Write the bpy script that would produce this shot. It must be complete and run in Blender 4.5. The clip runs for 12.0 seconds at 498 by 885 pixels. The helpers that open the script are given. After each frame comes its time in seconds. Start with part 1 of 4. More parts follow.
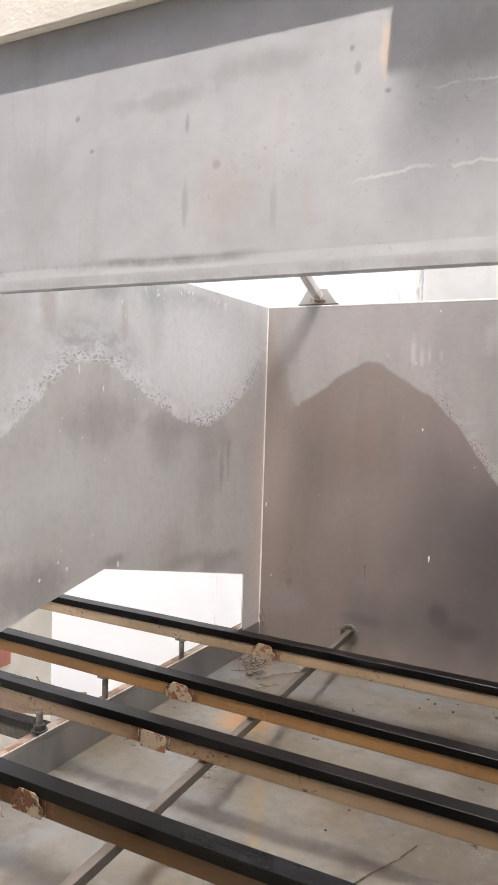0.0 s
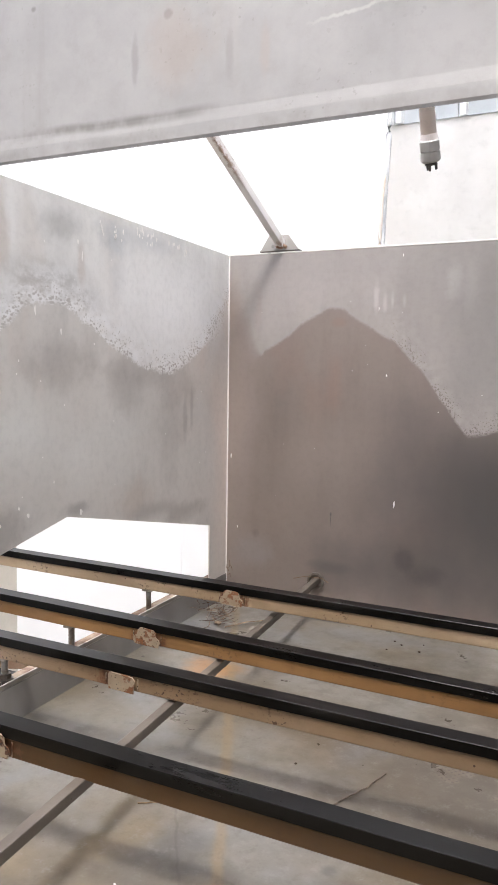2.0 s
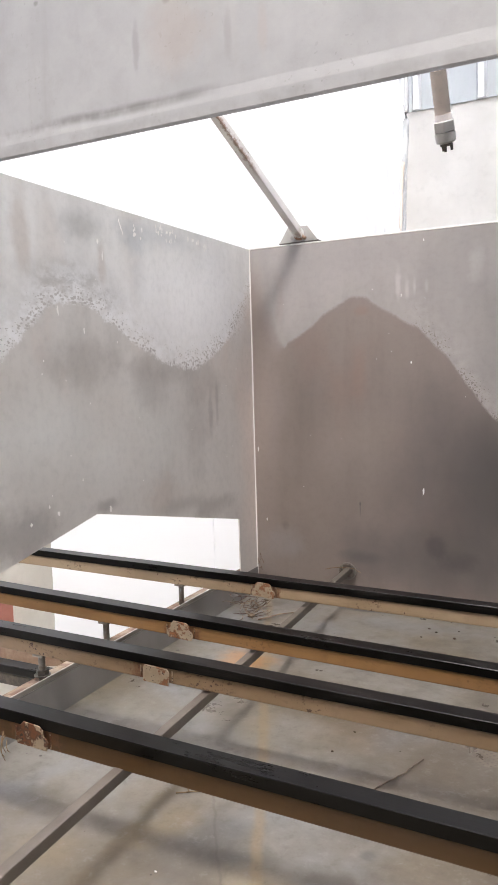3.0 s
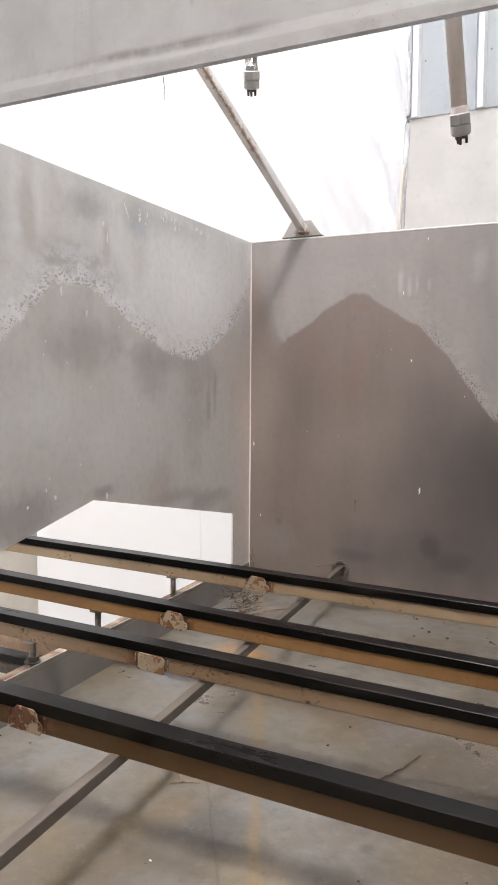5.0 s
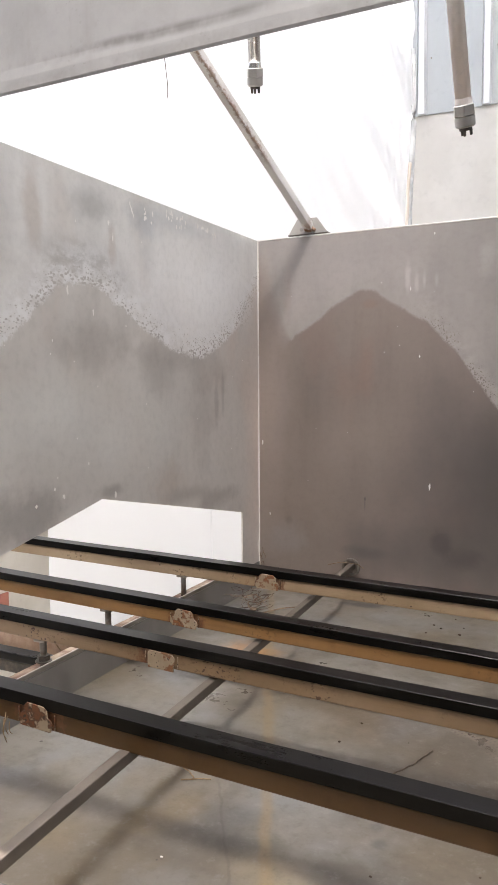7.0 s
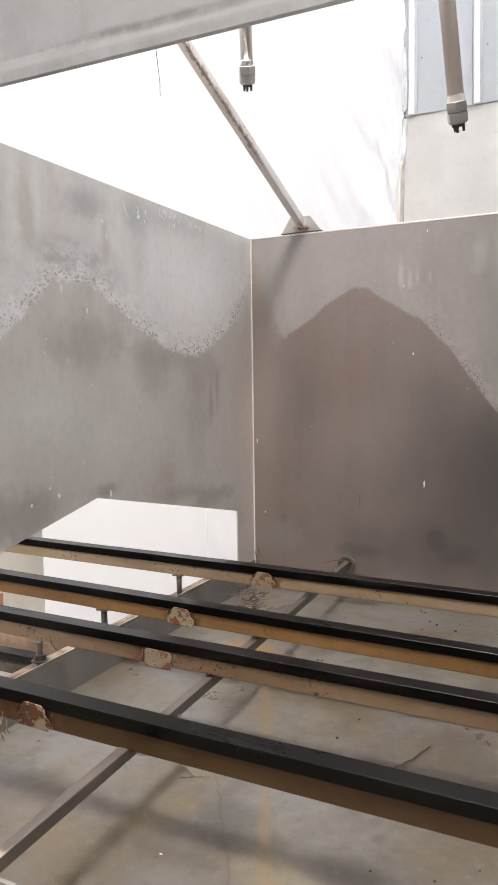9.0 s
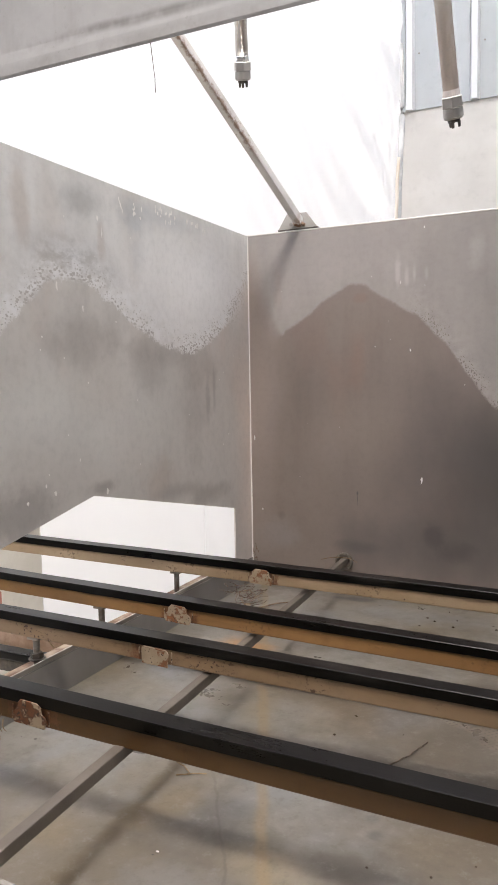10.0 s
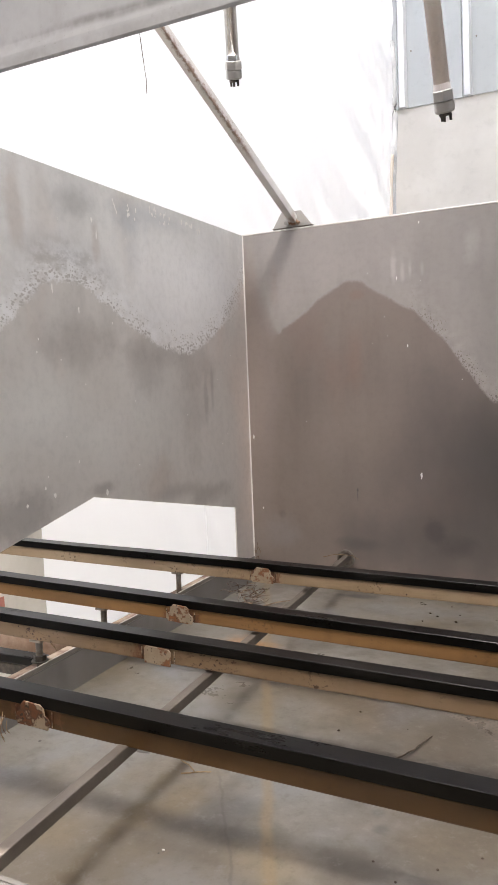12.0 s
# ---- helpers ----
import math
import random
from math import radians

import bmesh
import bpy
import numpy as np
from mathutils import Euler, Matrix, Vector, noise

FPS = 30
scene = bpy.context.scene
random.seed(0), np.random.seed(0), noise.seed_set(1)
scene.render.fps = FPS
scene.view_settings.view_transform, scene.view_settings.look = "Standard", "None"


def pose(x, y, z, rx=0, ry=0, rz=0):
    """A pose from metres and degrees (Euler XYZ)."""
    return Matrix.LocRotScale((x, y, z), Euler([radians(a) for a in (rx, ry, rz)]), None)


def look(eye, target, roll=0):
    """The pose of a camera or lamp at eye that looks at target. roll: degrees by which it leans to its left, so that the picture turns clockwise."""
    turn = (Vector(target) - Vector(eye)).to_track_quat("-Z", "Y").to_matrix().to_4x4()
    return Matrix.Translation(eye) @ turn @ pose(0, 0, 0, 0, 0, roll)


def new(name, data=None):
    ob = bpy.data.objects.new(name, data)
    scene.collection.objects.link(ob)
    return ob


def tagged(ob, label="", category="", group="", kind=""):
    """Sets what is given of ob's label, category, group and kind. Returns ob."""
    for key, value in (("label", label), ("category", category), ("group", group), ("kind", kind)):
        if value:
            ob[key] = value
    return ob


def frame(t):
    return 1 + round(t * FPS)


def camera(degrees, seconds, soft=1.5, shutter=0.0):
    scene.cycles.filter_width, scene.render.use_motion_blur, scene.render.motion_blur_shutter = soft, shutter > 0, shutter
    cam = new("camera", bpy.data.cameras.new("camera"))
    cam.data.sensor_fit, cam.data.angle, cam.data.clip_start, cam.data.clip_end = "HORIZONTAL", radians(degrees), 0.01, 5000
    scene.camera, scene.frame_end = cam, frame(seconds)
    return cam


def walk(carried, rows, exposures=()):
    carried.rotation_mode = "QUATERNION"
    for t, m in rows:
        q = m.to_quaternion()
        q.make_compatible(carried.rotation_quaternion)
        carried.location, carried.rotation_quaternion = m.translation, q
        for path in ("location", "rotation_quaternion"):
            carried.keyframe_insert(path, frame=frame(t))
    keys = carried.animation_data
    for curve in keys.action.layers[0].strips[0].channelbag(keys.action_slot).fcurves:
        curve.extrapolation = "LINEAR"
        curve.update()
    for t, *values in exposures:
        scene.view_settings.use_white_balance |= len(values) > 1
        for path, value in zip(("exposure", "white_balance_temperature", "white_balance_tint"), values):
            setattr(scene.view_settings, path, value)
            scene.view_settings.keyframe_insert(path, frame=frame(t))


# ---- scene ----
cam = camera(37.2, 12.0)
PATH = [
    (0, (0.761, -1.559, 1.469), (-0.152, 0.218, 1.373), 1.7),
    (0.5, (0.761, -1.554, 1.468), (-0.146, 0.224, 1.333), 1.6),
    (1, (0.761, -1.544, 1.446), (-0.095, 0.259, 1.311), 1.3),
    (1.5, (0.759, -1.543, 1.428), (-0.069, 0.269, 1.257), 1.1),
    (2, (0.757, -1.546, 1.423), (-0.066, 0.268, 1.249), 0.8),
    (2.5, (0.756, -1.547, 1.418), (-0.089, 0.256, 1.231), 0.6),
    (3, (0.765, -1.546, 1.414), (-0.131, 0.233, 1.233), -1.6),
    (3.2, (0.759, -1.546, 1.42), (-0.155, 0.222, 1.221), -1.3),
    (4.8, (0.734, -1.548, 1.3915), (-0.128, 0.245, 1.216), 0.6),
    (5, (0.734, -1.548, 1.3895), (-0.12, 0.248, 1.221), 0.4),
    (5.5, (0.749, -1.5485, 1.3885), (-0.128, 0.239, 1.234), -0.1),
    (6, (0.744, -1.5485, 1.3865), (-0.149, 0.23, 1.232), 0.0),
    (6.5, (0.74, -1.547, 1.3835), (-0.142, 0.238, 1.228), -0.2),
    (7, (0.738, -1.5445, 1.3812), (-0.145, 0.243, 1.218), -0.4),
    (9, (0.735, -1.546, 1.376), (-0.131, 0.249, 1.215), -0.8),
    (9.5, (0.735, -1.543, 1.375), (-0.131, 0.252, 1.207), -1.0),
    (10, (0.738, -1.543, 1.376), (-0.126, 0.253, 1.207), -1.0),
    (10.5, (0.744, -1.544, 1.375), (-0.122, 0.251, 1.208), -1.2),
    (11, (0.745, -1.547, 1.375), (-0.119, 0.25, 1.21), -1.6),
    (11.5, (0.746, -1.542, 1.374), (-0.119, 0.253, 1.203), -1.9),
    (12, (0.741, -1.542, 1.37), (-0.125, 0.254, 1.206), -2.2),
]
walk(cam, [(t, look(eye, target, roll)) for t, eye, target, roll in PATH], [(0, 1.88, 6600, 12), (0.6, 2.08, 6500, 12), (1.5, 1.98, 6480, 12), (3, 1.83, 6520, 12), (5, 1.64, 6680, 12), (12, 1.58, 6720, 12)])

SKY, SUN, OVERHEAD = 0.13, 5.0, 30.0

# ---- world and light ----
world = bpy.data.worlds.new("sky")
scene.world = world
world.use_nodes = True
wn = world.node_tree.nodes
sky = wn.new("ShaderNodeTexSky")
sky.sky_type = "NISHITA"
sky.sun_disc = False
sky.sun_elevation = radians(76)
sky.sun_rotation = radians(166)
sky.air_density, sky.dust_density, sky.ozone_density = 1.0, 4.0, 0.6
bg = wn["Background"]
bg.inputs["Strength"].default_value = SKY
world.node_tree.links.new(sky.outputs[0], bg.inputs["Color"])
sun_data = bpy.data.lights.new("sun", "SUN")
sun_data.energy, sun_data.angle, sun_data.color = SUN, radians(0.5), (1.0, 0.96, 0.9)
sun = new("sun", sun_data)
sun.matrix_world = look((0.75, -3.0, 12.6), (0, 0, 0))

# added area lamp under the closed roof, for soft overhead light and shadows
overhead_data = bpy.data.lights.new("added_overhead_lamp", "AREA")
overhead_data.shape, overhead_data.size, overhead_data.size_y = "RECTANGLE", 0.50, 0.40
overhead_data.energy, overhead_data.color = OVERHEAD, (1.0, 0.975, 0.94)
overhead = new("added_overhead_lamp", overhead_data)
overhead.matrix_world = look((0.52, -1.42, 3.97), (0.52, -1.42, 0.0))


# ---- node helpers ----
class Mat:
    """A node material with short calls."""

    def __init__(self, name, rough=0.5, metal=0.0):
        self.m = bpy.data.materials.new(name)
        self.m.use_nodes = True
        self.t = self.m.node_tree
        self.p = self.t.nodes["Principled BSDF"]
        self.p.inputs["Roughness"].default_value = rough
        self.p.inputs["Metallic"].default_value = metal
        self.co = self.t.nodes.new("ShaderNodeTexCoord").outputs["Object"]

    def put(self, socket, v):
        if isinstance(v, bpy.types.NodeSocket):
            self.t.links.new(v, socket)
        elif isinstance(v, tuple) and len(v) == 3 and socket.type == "RGBA":
            socket.default_value = (*v, 1)
        else:
            socket.default_value = v

    def math(self, op, a, b=0.0, c=0.0, clamp=False):
        n = self.t.nodes.new("ShaderNodeMath")
        n.operation, n.use_clamp = op, clamp
        for s, v in zip(n.inputs, (a, b, c)):
            self.put(s, v)
        return n.outputs[0]

    def mapped(self, scale=(1, 1, 1), place=(0, 0, 0)):
        n = self.t.nodes.new("ShaderNodeMapping")
        self.put(n.inputs["Vector"], self.co)
        n.inputs["Scale"].default_value, n.inputs["Location"].default_value = scale, place
        return n.outputs[0]

    def noise(self, scale, detail=4.0, rough=0.55, stretch=(1, 1, 1), place=(0, 0, 0)):
        n = self.t.nodes.new("ShaderNodeTexNoise")
        self.put(n.inputs["Vector"], self.mapped(stretch, place))
        n.inputs["Scale"].default_value, n.inputs["Detail"].default_value, n.inputs["Roughness"].default_value = scale, detail, rough
        return n.outputs["Fac"]

    def cells(self, scale, stretch=(1, 1, 1), feature="F1", place=(0, 0, 0), random=1.0):
        n = self.t.nodes.new("ShaderNodeTexVoronoi")
        n.feature = feature
        self.put(n.inputs["Vector"], self.mapped(stretch, place))
        n.inputs["Scale"].default_value = scale
        n.inputs["Randomness"].default_value = random
        return n.outputs["Distance"]

    def step(self, v, a, b):
        """0 below a, 1 above b (or the other way round, if a > b)."""
        n = self.t.nodes.new("ShaderNodeMapRange")
        n.interpolation_type = "SMOOTHSTEP"
        lo, hi, out = (a, b, (0.0, 1.0)) if a < b else (b, a, (1.0, 0.0))
        for s, x in zip(n.inputs, (v, lo, hi, *out)):
            self.put(s, x)
        return n.outputs[0]

    def mix(self, f, a, b):
        n = self.t.nodes.new("ShaderNodeMix")
        n.data_type = "RGBA"
        self.put(n.inputs[0], f), self.put(n.inputs[6], a), self.put(n.inputs[7], b)
        return n.outputs[2]

    def axis(self, k):
        n = self.t.nodes.new("ShaderNodeSeparateXYZ")
        self.put(n.inputs[0], self.co)
        return n.outputs[k]

    def outline(self, v, lo, hi, pts):
        """A height that follows the points (place, height) along v."""
        n = self.t.nodes.new("ShaderNodeValToRGB")
        self.put(n.inputs[0], self.math("DIVIDE", self.math("SUBTRACT", v, lo), hi - lo, clamp=True))
        zs = [z for _, z in pts]
        z0, z1 = min(zs), max(zs)
        e = n.color_ramp.elements
        n.color_ramp.interpolation = "CARDINAL"
        while len(e) < len(pts):
            e.new(0.5)
        for el, (x, z) in zip(e, pts):
            el.position = (x - lo) / (hi - lo)
            g = (z - z0) / (z1 - z0)
            el.color = (g, g, g, 1)
        return self.math("MULTIPLY_ADD", n.outputs[0], z1 - z0, z0)

    def dot(self, v, off=0.0):
        """The place along the direction v, less off."""
        n = self.t.nodes.new("ShaderNodeVectorMath")
        n.operation = "DOT_PRODUCT"
        self.put(n.inputs[0], self.co)
        n.inputs[1].default_value = tuple(v)
        return self.math("SUBTRACT", n.outputs["Value"], off)

    def blot(self, u, v, u0, v0, ru, rv, edge, soft=(1.2, 0.2)):
        """A ragged round mark about (u0, v0)."""
        du = self.math("DIVIDE", self.math("SUBTRACT", u, u0), ru)
        dv = self.math("DIVIDE", self.math("SUBTRACT", v, v0), rv)
        d = self.math("SQRT", self.math("ADD", self.math("MULTIPLY", du, du), self.math("MULTIPLY", dv, dv)))
        return self.step(self.math("ADD", d, edge), *soft)

    def relief(self, h, strength=0.3, dist=0.002):
        n = self.t.nodes.new("ShaderNodeBump")
        n.inputs["Strength"].default_value, n.inputs["Distance"].default_value = strength, dist
        self.put(n.inputs["Height"], h)
        self.put(self.p.inputs["Normal"], n.outputs[0])

    def color(self, c):
        self.put(self.p.inputs["Base Color"], c)
        return self

    def rough(self, r):
        self.put(self.p.inputs["Roughness"], r)
        return self


# ---- materials ----
def wall_steel(name, across, lo, hi, pts, dry, wet, pits, crust, rim, pit_from, soft, marks):
    """Weathered zinc sheet with a soaked dark patch below an outline, pitted and crusted along its rim."""
    m = Mat(name, 0.42, 0.3)
    u, z = m.axis(across), m.axis(2)
    line = m.outline(u, lo, hi, pts)
    wob = m.math("MULTIPLY", m.math("SUBTRACT", m.noise(30, 6, 0.7, (1, 1, 1), (3, 1, 2)), 0.5), rim)
    wob2 = m.math("MULTIPLY", m.math("SUBTRACT", m.noise(190, 4, 0.75, (1, 1, 1), (1, 2, 5)), 0.5), 1.1 * rim)
    h = m.math("SUBTRACT", m.math("ADD", line, m.math("ADD", wob, wob2)), z)
    # the rim is sharp along most of its length and blurred towards the corner
    blur = m.math("MULTIPLY_ADD", m.step(u, *soft), 0.055, 0.0045)
    soak = m.step(m.math("DIVIDE", h, blur), -1.0, 1.2)
    # small ragged pits, thick at the rim and thinning out above it
    near = m.math("MULTIPLY", m.step(h, -0.075, 0.004), m.step(m.noise(14, 3, 0.5, (1, 1, 1), (4, 4, 4)), 0.30, 0.55))
    near = m.math("MULTIPLY", near, m.step(u, *pit_from))
    rag = m.math("MULTIPLY", m.math("SUBTRACT", m.noise(260, 4, 0.75, (1, 0.6, 1), (5, 5, 1)), 0.5), 0.8)
    reach = m.math("MULTIPLY", near, m.math("ADD", rag, 0.40))
    big = m.step(m.math("SUBTRACT", reach, m.cells(175, (1, 0.6, 0.9))), -0.02, 0.06)
    small = m.step(m.math("SUBTRACT", reach, m.cells(270, (1, 0.6, 0.9), place=(0.3, 0.2, 0.7))), -0.02, 0.06)
    spots = m.math("MAXIMUM", m.math("MULTIPLY", big, 1.0), m.math("MULTIPLY", small, 0.75))
    hollow = m.math("MULTIPLY", spots, m.math("SUBTRACT", 1.0, soak))
    soak = m.math("MAXIMUM", soak, m.math("MULTIPLY", spots, pits))
    streak = m.noise(9, 5, 0.6, (1, 1, 0.22))
    fine = m.noise(70, 6, 0.65, (1, 1, 1), (3, 8, 3))
    cloud = m.noise(3.2, 4, 0.5, (1, 1, 0.6), (3.1, 1.7, 0.4))
    a = m.mix(m.math("MULTIPLY", m.step(streak, 0.35, 0.68), 0.6), dry, tuple(c * 0.78 for c in dry))
    a = m.mix(m.math("MULTIPLY", m.step(cloud, 0.5, 0.72), 0.4), a, tuple(min(1, c * 1.15) for c in dry))
    rust = m.step(m.noise(7, 4, 0.5, (1, 1, 0.3), (9, 2, 0)), 0.58, 0.74)
    a = m.mix(m.math("MULTIPLY", rust, 0.22), a, (0.36, 0.27, 0.20))
    b = m.mix(m.math("MULTIPLY", m.step(cloud, 0.38, 0.66), 0.6), wet, tuple(c * 1.2 for c in wet))
    b = m.mix(m.math("MULTIPLY", m.step(streak, 0.5, 0.72), 0.4), b, tuple(c * 0.72 for c in wet))
    smear = m.step(m.noise(5, 5, 0.6, (1, 1, 0.7), (1, 4, 7)), 0.46, 0.7)
    b = m.mix(m.math("MULTIPLY", smear, 0.3), b, tuple(c * 0.74 for c in wet))
    reddish = m.step(m.noise(6, 4, 0.55, (1, 1, 0.5), (8, 8, 3)), 0.52, 0.7)
    b = m.mix(m.math("MULTIPLY", reddish, 0.25), b, (wet[0] * 1.1, wet[1] * 0.86, wet[2] * 0.78))
    # single smudges, runs and stains, with painted shade and light among them
    edge = m.math("MULTIPLY", m.math("SUBTRACT", m.noise(13, 5, 0.6, (1, 1, 1), (2, 6, 5)), 0.5), 2.2)
    broad = m.math("MULTIPLY", m.math("SUBTRACT", m.noise(6, 3, 0.45, (1, 1, 0.6), (2, 6, 5)), 0.5), 1.2)
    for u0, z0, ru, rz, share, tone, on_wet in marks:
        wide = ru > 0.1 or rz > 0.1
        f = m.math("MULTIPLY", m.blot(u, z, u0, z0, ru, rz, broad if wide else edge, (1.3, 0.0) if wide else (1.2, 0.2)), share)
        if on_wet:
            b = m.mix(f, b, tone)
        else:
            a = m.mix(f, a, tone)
    # lime crust above the rim, broken by the pits
    crusted = m.math("MULTIPLY", m.step(h, -0.10, -0.004), m.step(m.noise(45, 5, 0.7, (1, 0.6, 1), (7, 1, 3)), 0.36, 0.62))
    crusted = m.math("MULTIPLY", m.math("MULTIPLY", crusted, m.step(u, *pit_from)), crust)
    a = m.mix(crusted, a, tuple(min(0.85, c * 1.22) for c in dry))
    c = m.mix(soak, a, b)
    c = m.mix(m.math("MULTIPLY", hollow, 0.38 * pits), c, tuple(x * 0.60 for x in wet))
    c = m.mix(m.math("MULTIPLY", m.step(fine, 0.4, 0.75), 0.10), c, (0.10, 0.095, 0.09))
    m.color(c)
    r = m.math("MULTIPLY_ADD", m.noise(14, 5, 0.6, (1, 1, 0.4), (5, 3, 1)), 0.25, 0.24)
    m.rough(r)
    m.relief(m.math("ADD", m.math("MULTIPLY", m.noise(55, 6, 0.7, (1, 1, 1), (2, 2, 2)), 0.3), m.math("MULTIPLY", m.noise(4, 2, 0.5, (1, 1, 1), (6, 6, 6)), 5.0)), 0.16, 0.0015)
    return m.m


PALE, SOOT, RED = (0.62, 0.59, 0.56), (0.105, 0.10, 0.098), (0.30, 0.20, 0.16)
# second mark is the brace's soft shadow, painted brown
BACK_MARKS = [(0.005, 1.60, 0.030, 0.08, 0.3, (0.40, 0.32, 0.27), False), (0.075, 1.58, 0.014, 0.06, 0.3, (0.40, 0.31, 0.26), False),
              (0.345, 1.590, 0.007, 0.032, 0.6, PALE, False), (0.364, 1.582, 0.006, 0.024, 0.5, PALE, False), (0.380, 1.588, 0.005, 0.020, 0.45, PALE, False),
              (0.405, 1.585, 0.006, 0.022, 0.35, PALE, False), (0.505, 1.63, 0.020, 0.045, 0.5, PALE, False), (0.540, 1.61, 0.020, 0.06, 0.35, PALE, False),
              # (0.66, 1.57) and (0.60, 1.45) dim the right side, painted light falloff
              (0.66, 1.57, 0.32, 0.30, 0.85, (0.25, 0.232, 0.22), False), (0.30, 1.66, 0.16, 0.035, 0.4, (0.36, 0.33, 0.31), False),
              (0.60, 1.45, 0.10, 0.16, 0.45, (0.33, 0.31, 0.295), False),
              (0.256, 1.39, 0.022, 0.075, 0.40, RED, True), (0.215, 1.36, 0.030, 0.09, 0.25, RED, True), (0.265, 1.545, 0.02, 0.012, 0.4, RED, True),
              # second mark lifts the corner with painted light
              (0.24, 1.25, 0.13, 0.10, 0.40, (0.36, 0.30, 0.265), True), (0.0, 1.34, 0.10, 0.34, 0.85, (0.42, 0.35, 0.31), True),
              # first mark: dark stain with painted falloff towards the lower right
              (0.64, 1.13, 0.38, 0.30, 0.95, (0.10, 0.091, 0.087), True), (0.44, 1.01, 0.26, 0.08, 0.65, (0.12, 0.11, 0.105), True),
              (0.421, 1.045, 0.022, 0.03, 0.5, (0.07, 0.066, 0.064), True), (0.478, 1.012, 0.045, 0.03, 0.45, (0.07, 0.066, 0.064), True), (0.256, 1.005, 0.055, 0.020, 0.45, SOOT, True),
              (0.075, 1.065, 0.010, 0.012, 0.5, (0.17, 0.14, 0.125), True), (0.256, 1.112, 0.0018, 0.022, 0.9, SOOT, True), (0.256, 1.125, 0.0035, 0.007, 0.9, SOOT, True),
              (0.06, 1.02, 0.06, 0.05, 0.45, (0.33, 0.30, 0.285), True), (0.50, 1.36, 0.05, 0.05, 0.4, (0.22, 0.185, 0.165), True)]
# pale tone for lime film and for painted glare on the end sheet
BLUISH, LIME_GLARE = (0.45, 0.465, 0.48), (0.74, 0.74, 0.71)
END_MARKS = [(-0.625, 1.572, 0.11, 0.036, 0.65, (0.37, 0.365, 0.355), False), (-0.53, 1.55, 0.05, 0.024, 0.45, (0.39, 0.38, 0.37), False),
             (-0.60, 1.655, 0.075, 0.030, 0.55, (0.37, 0.37, 0.36), False), (-0.455, 1.655, 0.065, 0.034, 0.85, BLUISH, False), (-0.34, 1.672, 0.11, 0.022, 0.65, BLUISH, False),
             (-0.44, 1.60, 0.025, 0.05, 0.35, BLUISH, False), (-0.73, 1.63, 0.022, 0.08, 0.45, (0.46, 0.38, 0.32), False), (-0.90, 1.60, 0.12, 0.12, 0.5, (0.42, 0.37, 0.32), False),
             # second mark pales the upper right in place of light
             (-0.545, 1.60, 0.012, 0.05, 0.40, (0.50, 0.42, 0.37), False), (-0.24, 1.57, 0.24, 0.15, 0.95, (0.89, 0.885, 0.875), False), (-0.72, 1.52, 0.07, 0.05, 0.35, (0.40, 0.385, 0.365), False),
             (-0.70, 1.335, 0.16, 0.085, 0.80, LIME_GLARE, True), (-0.56, 1.29, 0.12, 0.07, 0.6, LIME_GLARE, True), (-0.90, 1.30, 0.14, 0.12, 0.6, LIME_GLARE, True), (-0.42, 1.32, 0.12, 0.12, 0.55, LIME_GLARE, True), (-0.36, 1.428, 0.12, 0.030, 0.55, (0.38, 0.36, 0.34), True), (-0.22, 1.405, 0.10, 0.045, 0.45, (0.38, 0.36, 0.34), True),
             (-0.60, 1.45, 0.10, 0.05, 0.45, (0.35, 0.325, 0.30), True), (-0.42, 1.40, 0.06, 0.07, 0.40, (0.33, 0.31, 0.29), True),
             (-0.200, 1.345, 0.009, 0.060, 0.40, (0.30, 0.285, 0.275), True), (-0.172, 1.36, 0.007, 0.05, 0.35, (0.26, 0.245, 0.235), True), (-0.25, 1.30, 0.06, 0.10, 0.28, (0.36, 0.34, 0.32), True),
             # first mark paints a beige glow above the opening
             (-0.39, 1.20, 0.07, 0.045, 0.55, (0.55, 0.485, 0.43), True), (-0.20, 1.145, 0.09, 0.025, 0.45, (0.26, 0.24, 0.225), True), (-0.33, 1.165, 0.12, 0.018, 0.4, (0.27, 0.25, 0.235), True),
             (-0.75, 1.19, 0.09, 0.05, 0.6, (0.30, 0.285, 0.27), True), (-0.56, 1.205, 0.05, 0.016, 0.5, (0.24, 0.22, 0.21), True),
             # beige strip by the corner: a reflection painted into the sheet
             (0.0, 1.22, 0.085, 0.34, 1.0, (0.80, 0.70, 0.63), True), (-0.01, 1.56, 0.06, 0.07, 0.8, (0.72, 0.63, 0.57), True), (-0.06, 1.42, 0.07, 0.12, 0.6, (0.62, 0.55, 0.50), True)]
BACK_RIM = [(0.0, 1.640), (0.032, 1.581), (0.058, 1.516), (0.076, 1.479), (0.092, 1.484), (0.160, 1.527), (0.226, 1.567), (0.258, 1.576), (0.288, 1.561), (0.348, 1.524),
            (0.389, 1.501), (0.417, 1.469), (0.451, 1.436), (0.478, 1.395), (0.500, 1.365), (0.521, 1.334), (0.56, 1.312), (0.8, 1.42), (1.1, 1.55), (1.4, 1.40)]
END_RIM = [(-1.2, 1.42), (-1.0, 1.50), (-0.87, 1.40), (-0.771, 1.449), (-0.736, 1.478), (-0.699, 1.508), (-0.661, 1.528), (-0.595, 1.534), (-0.553, 1.518), (-0.501, 1.495),
           (-0.445, 1.469), (-0.393, 1.450), (-0.295, 1.432), (-0.227, 1.440), (-0.152, 1.472), (-0.097, 1.508), (-0.038, 1.555), (-0.005, 1.60)]
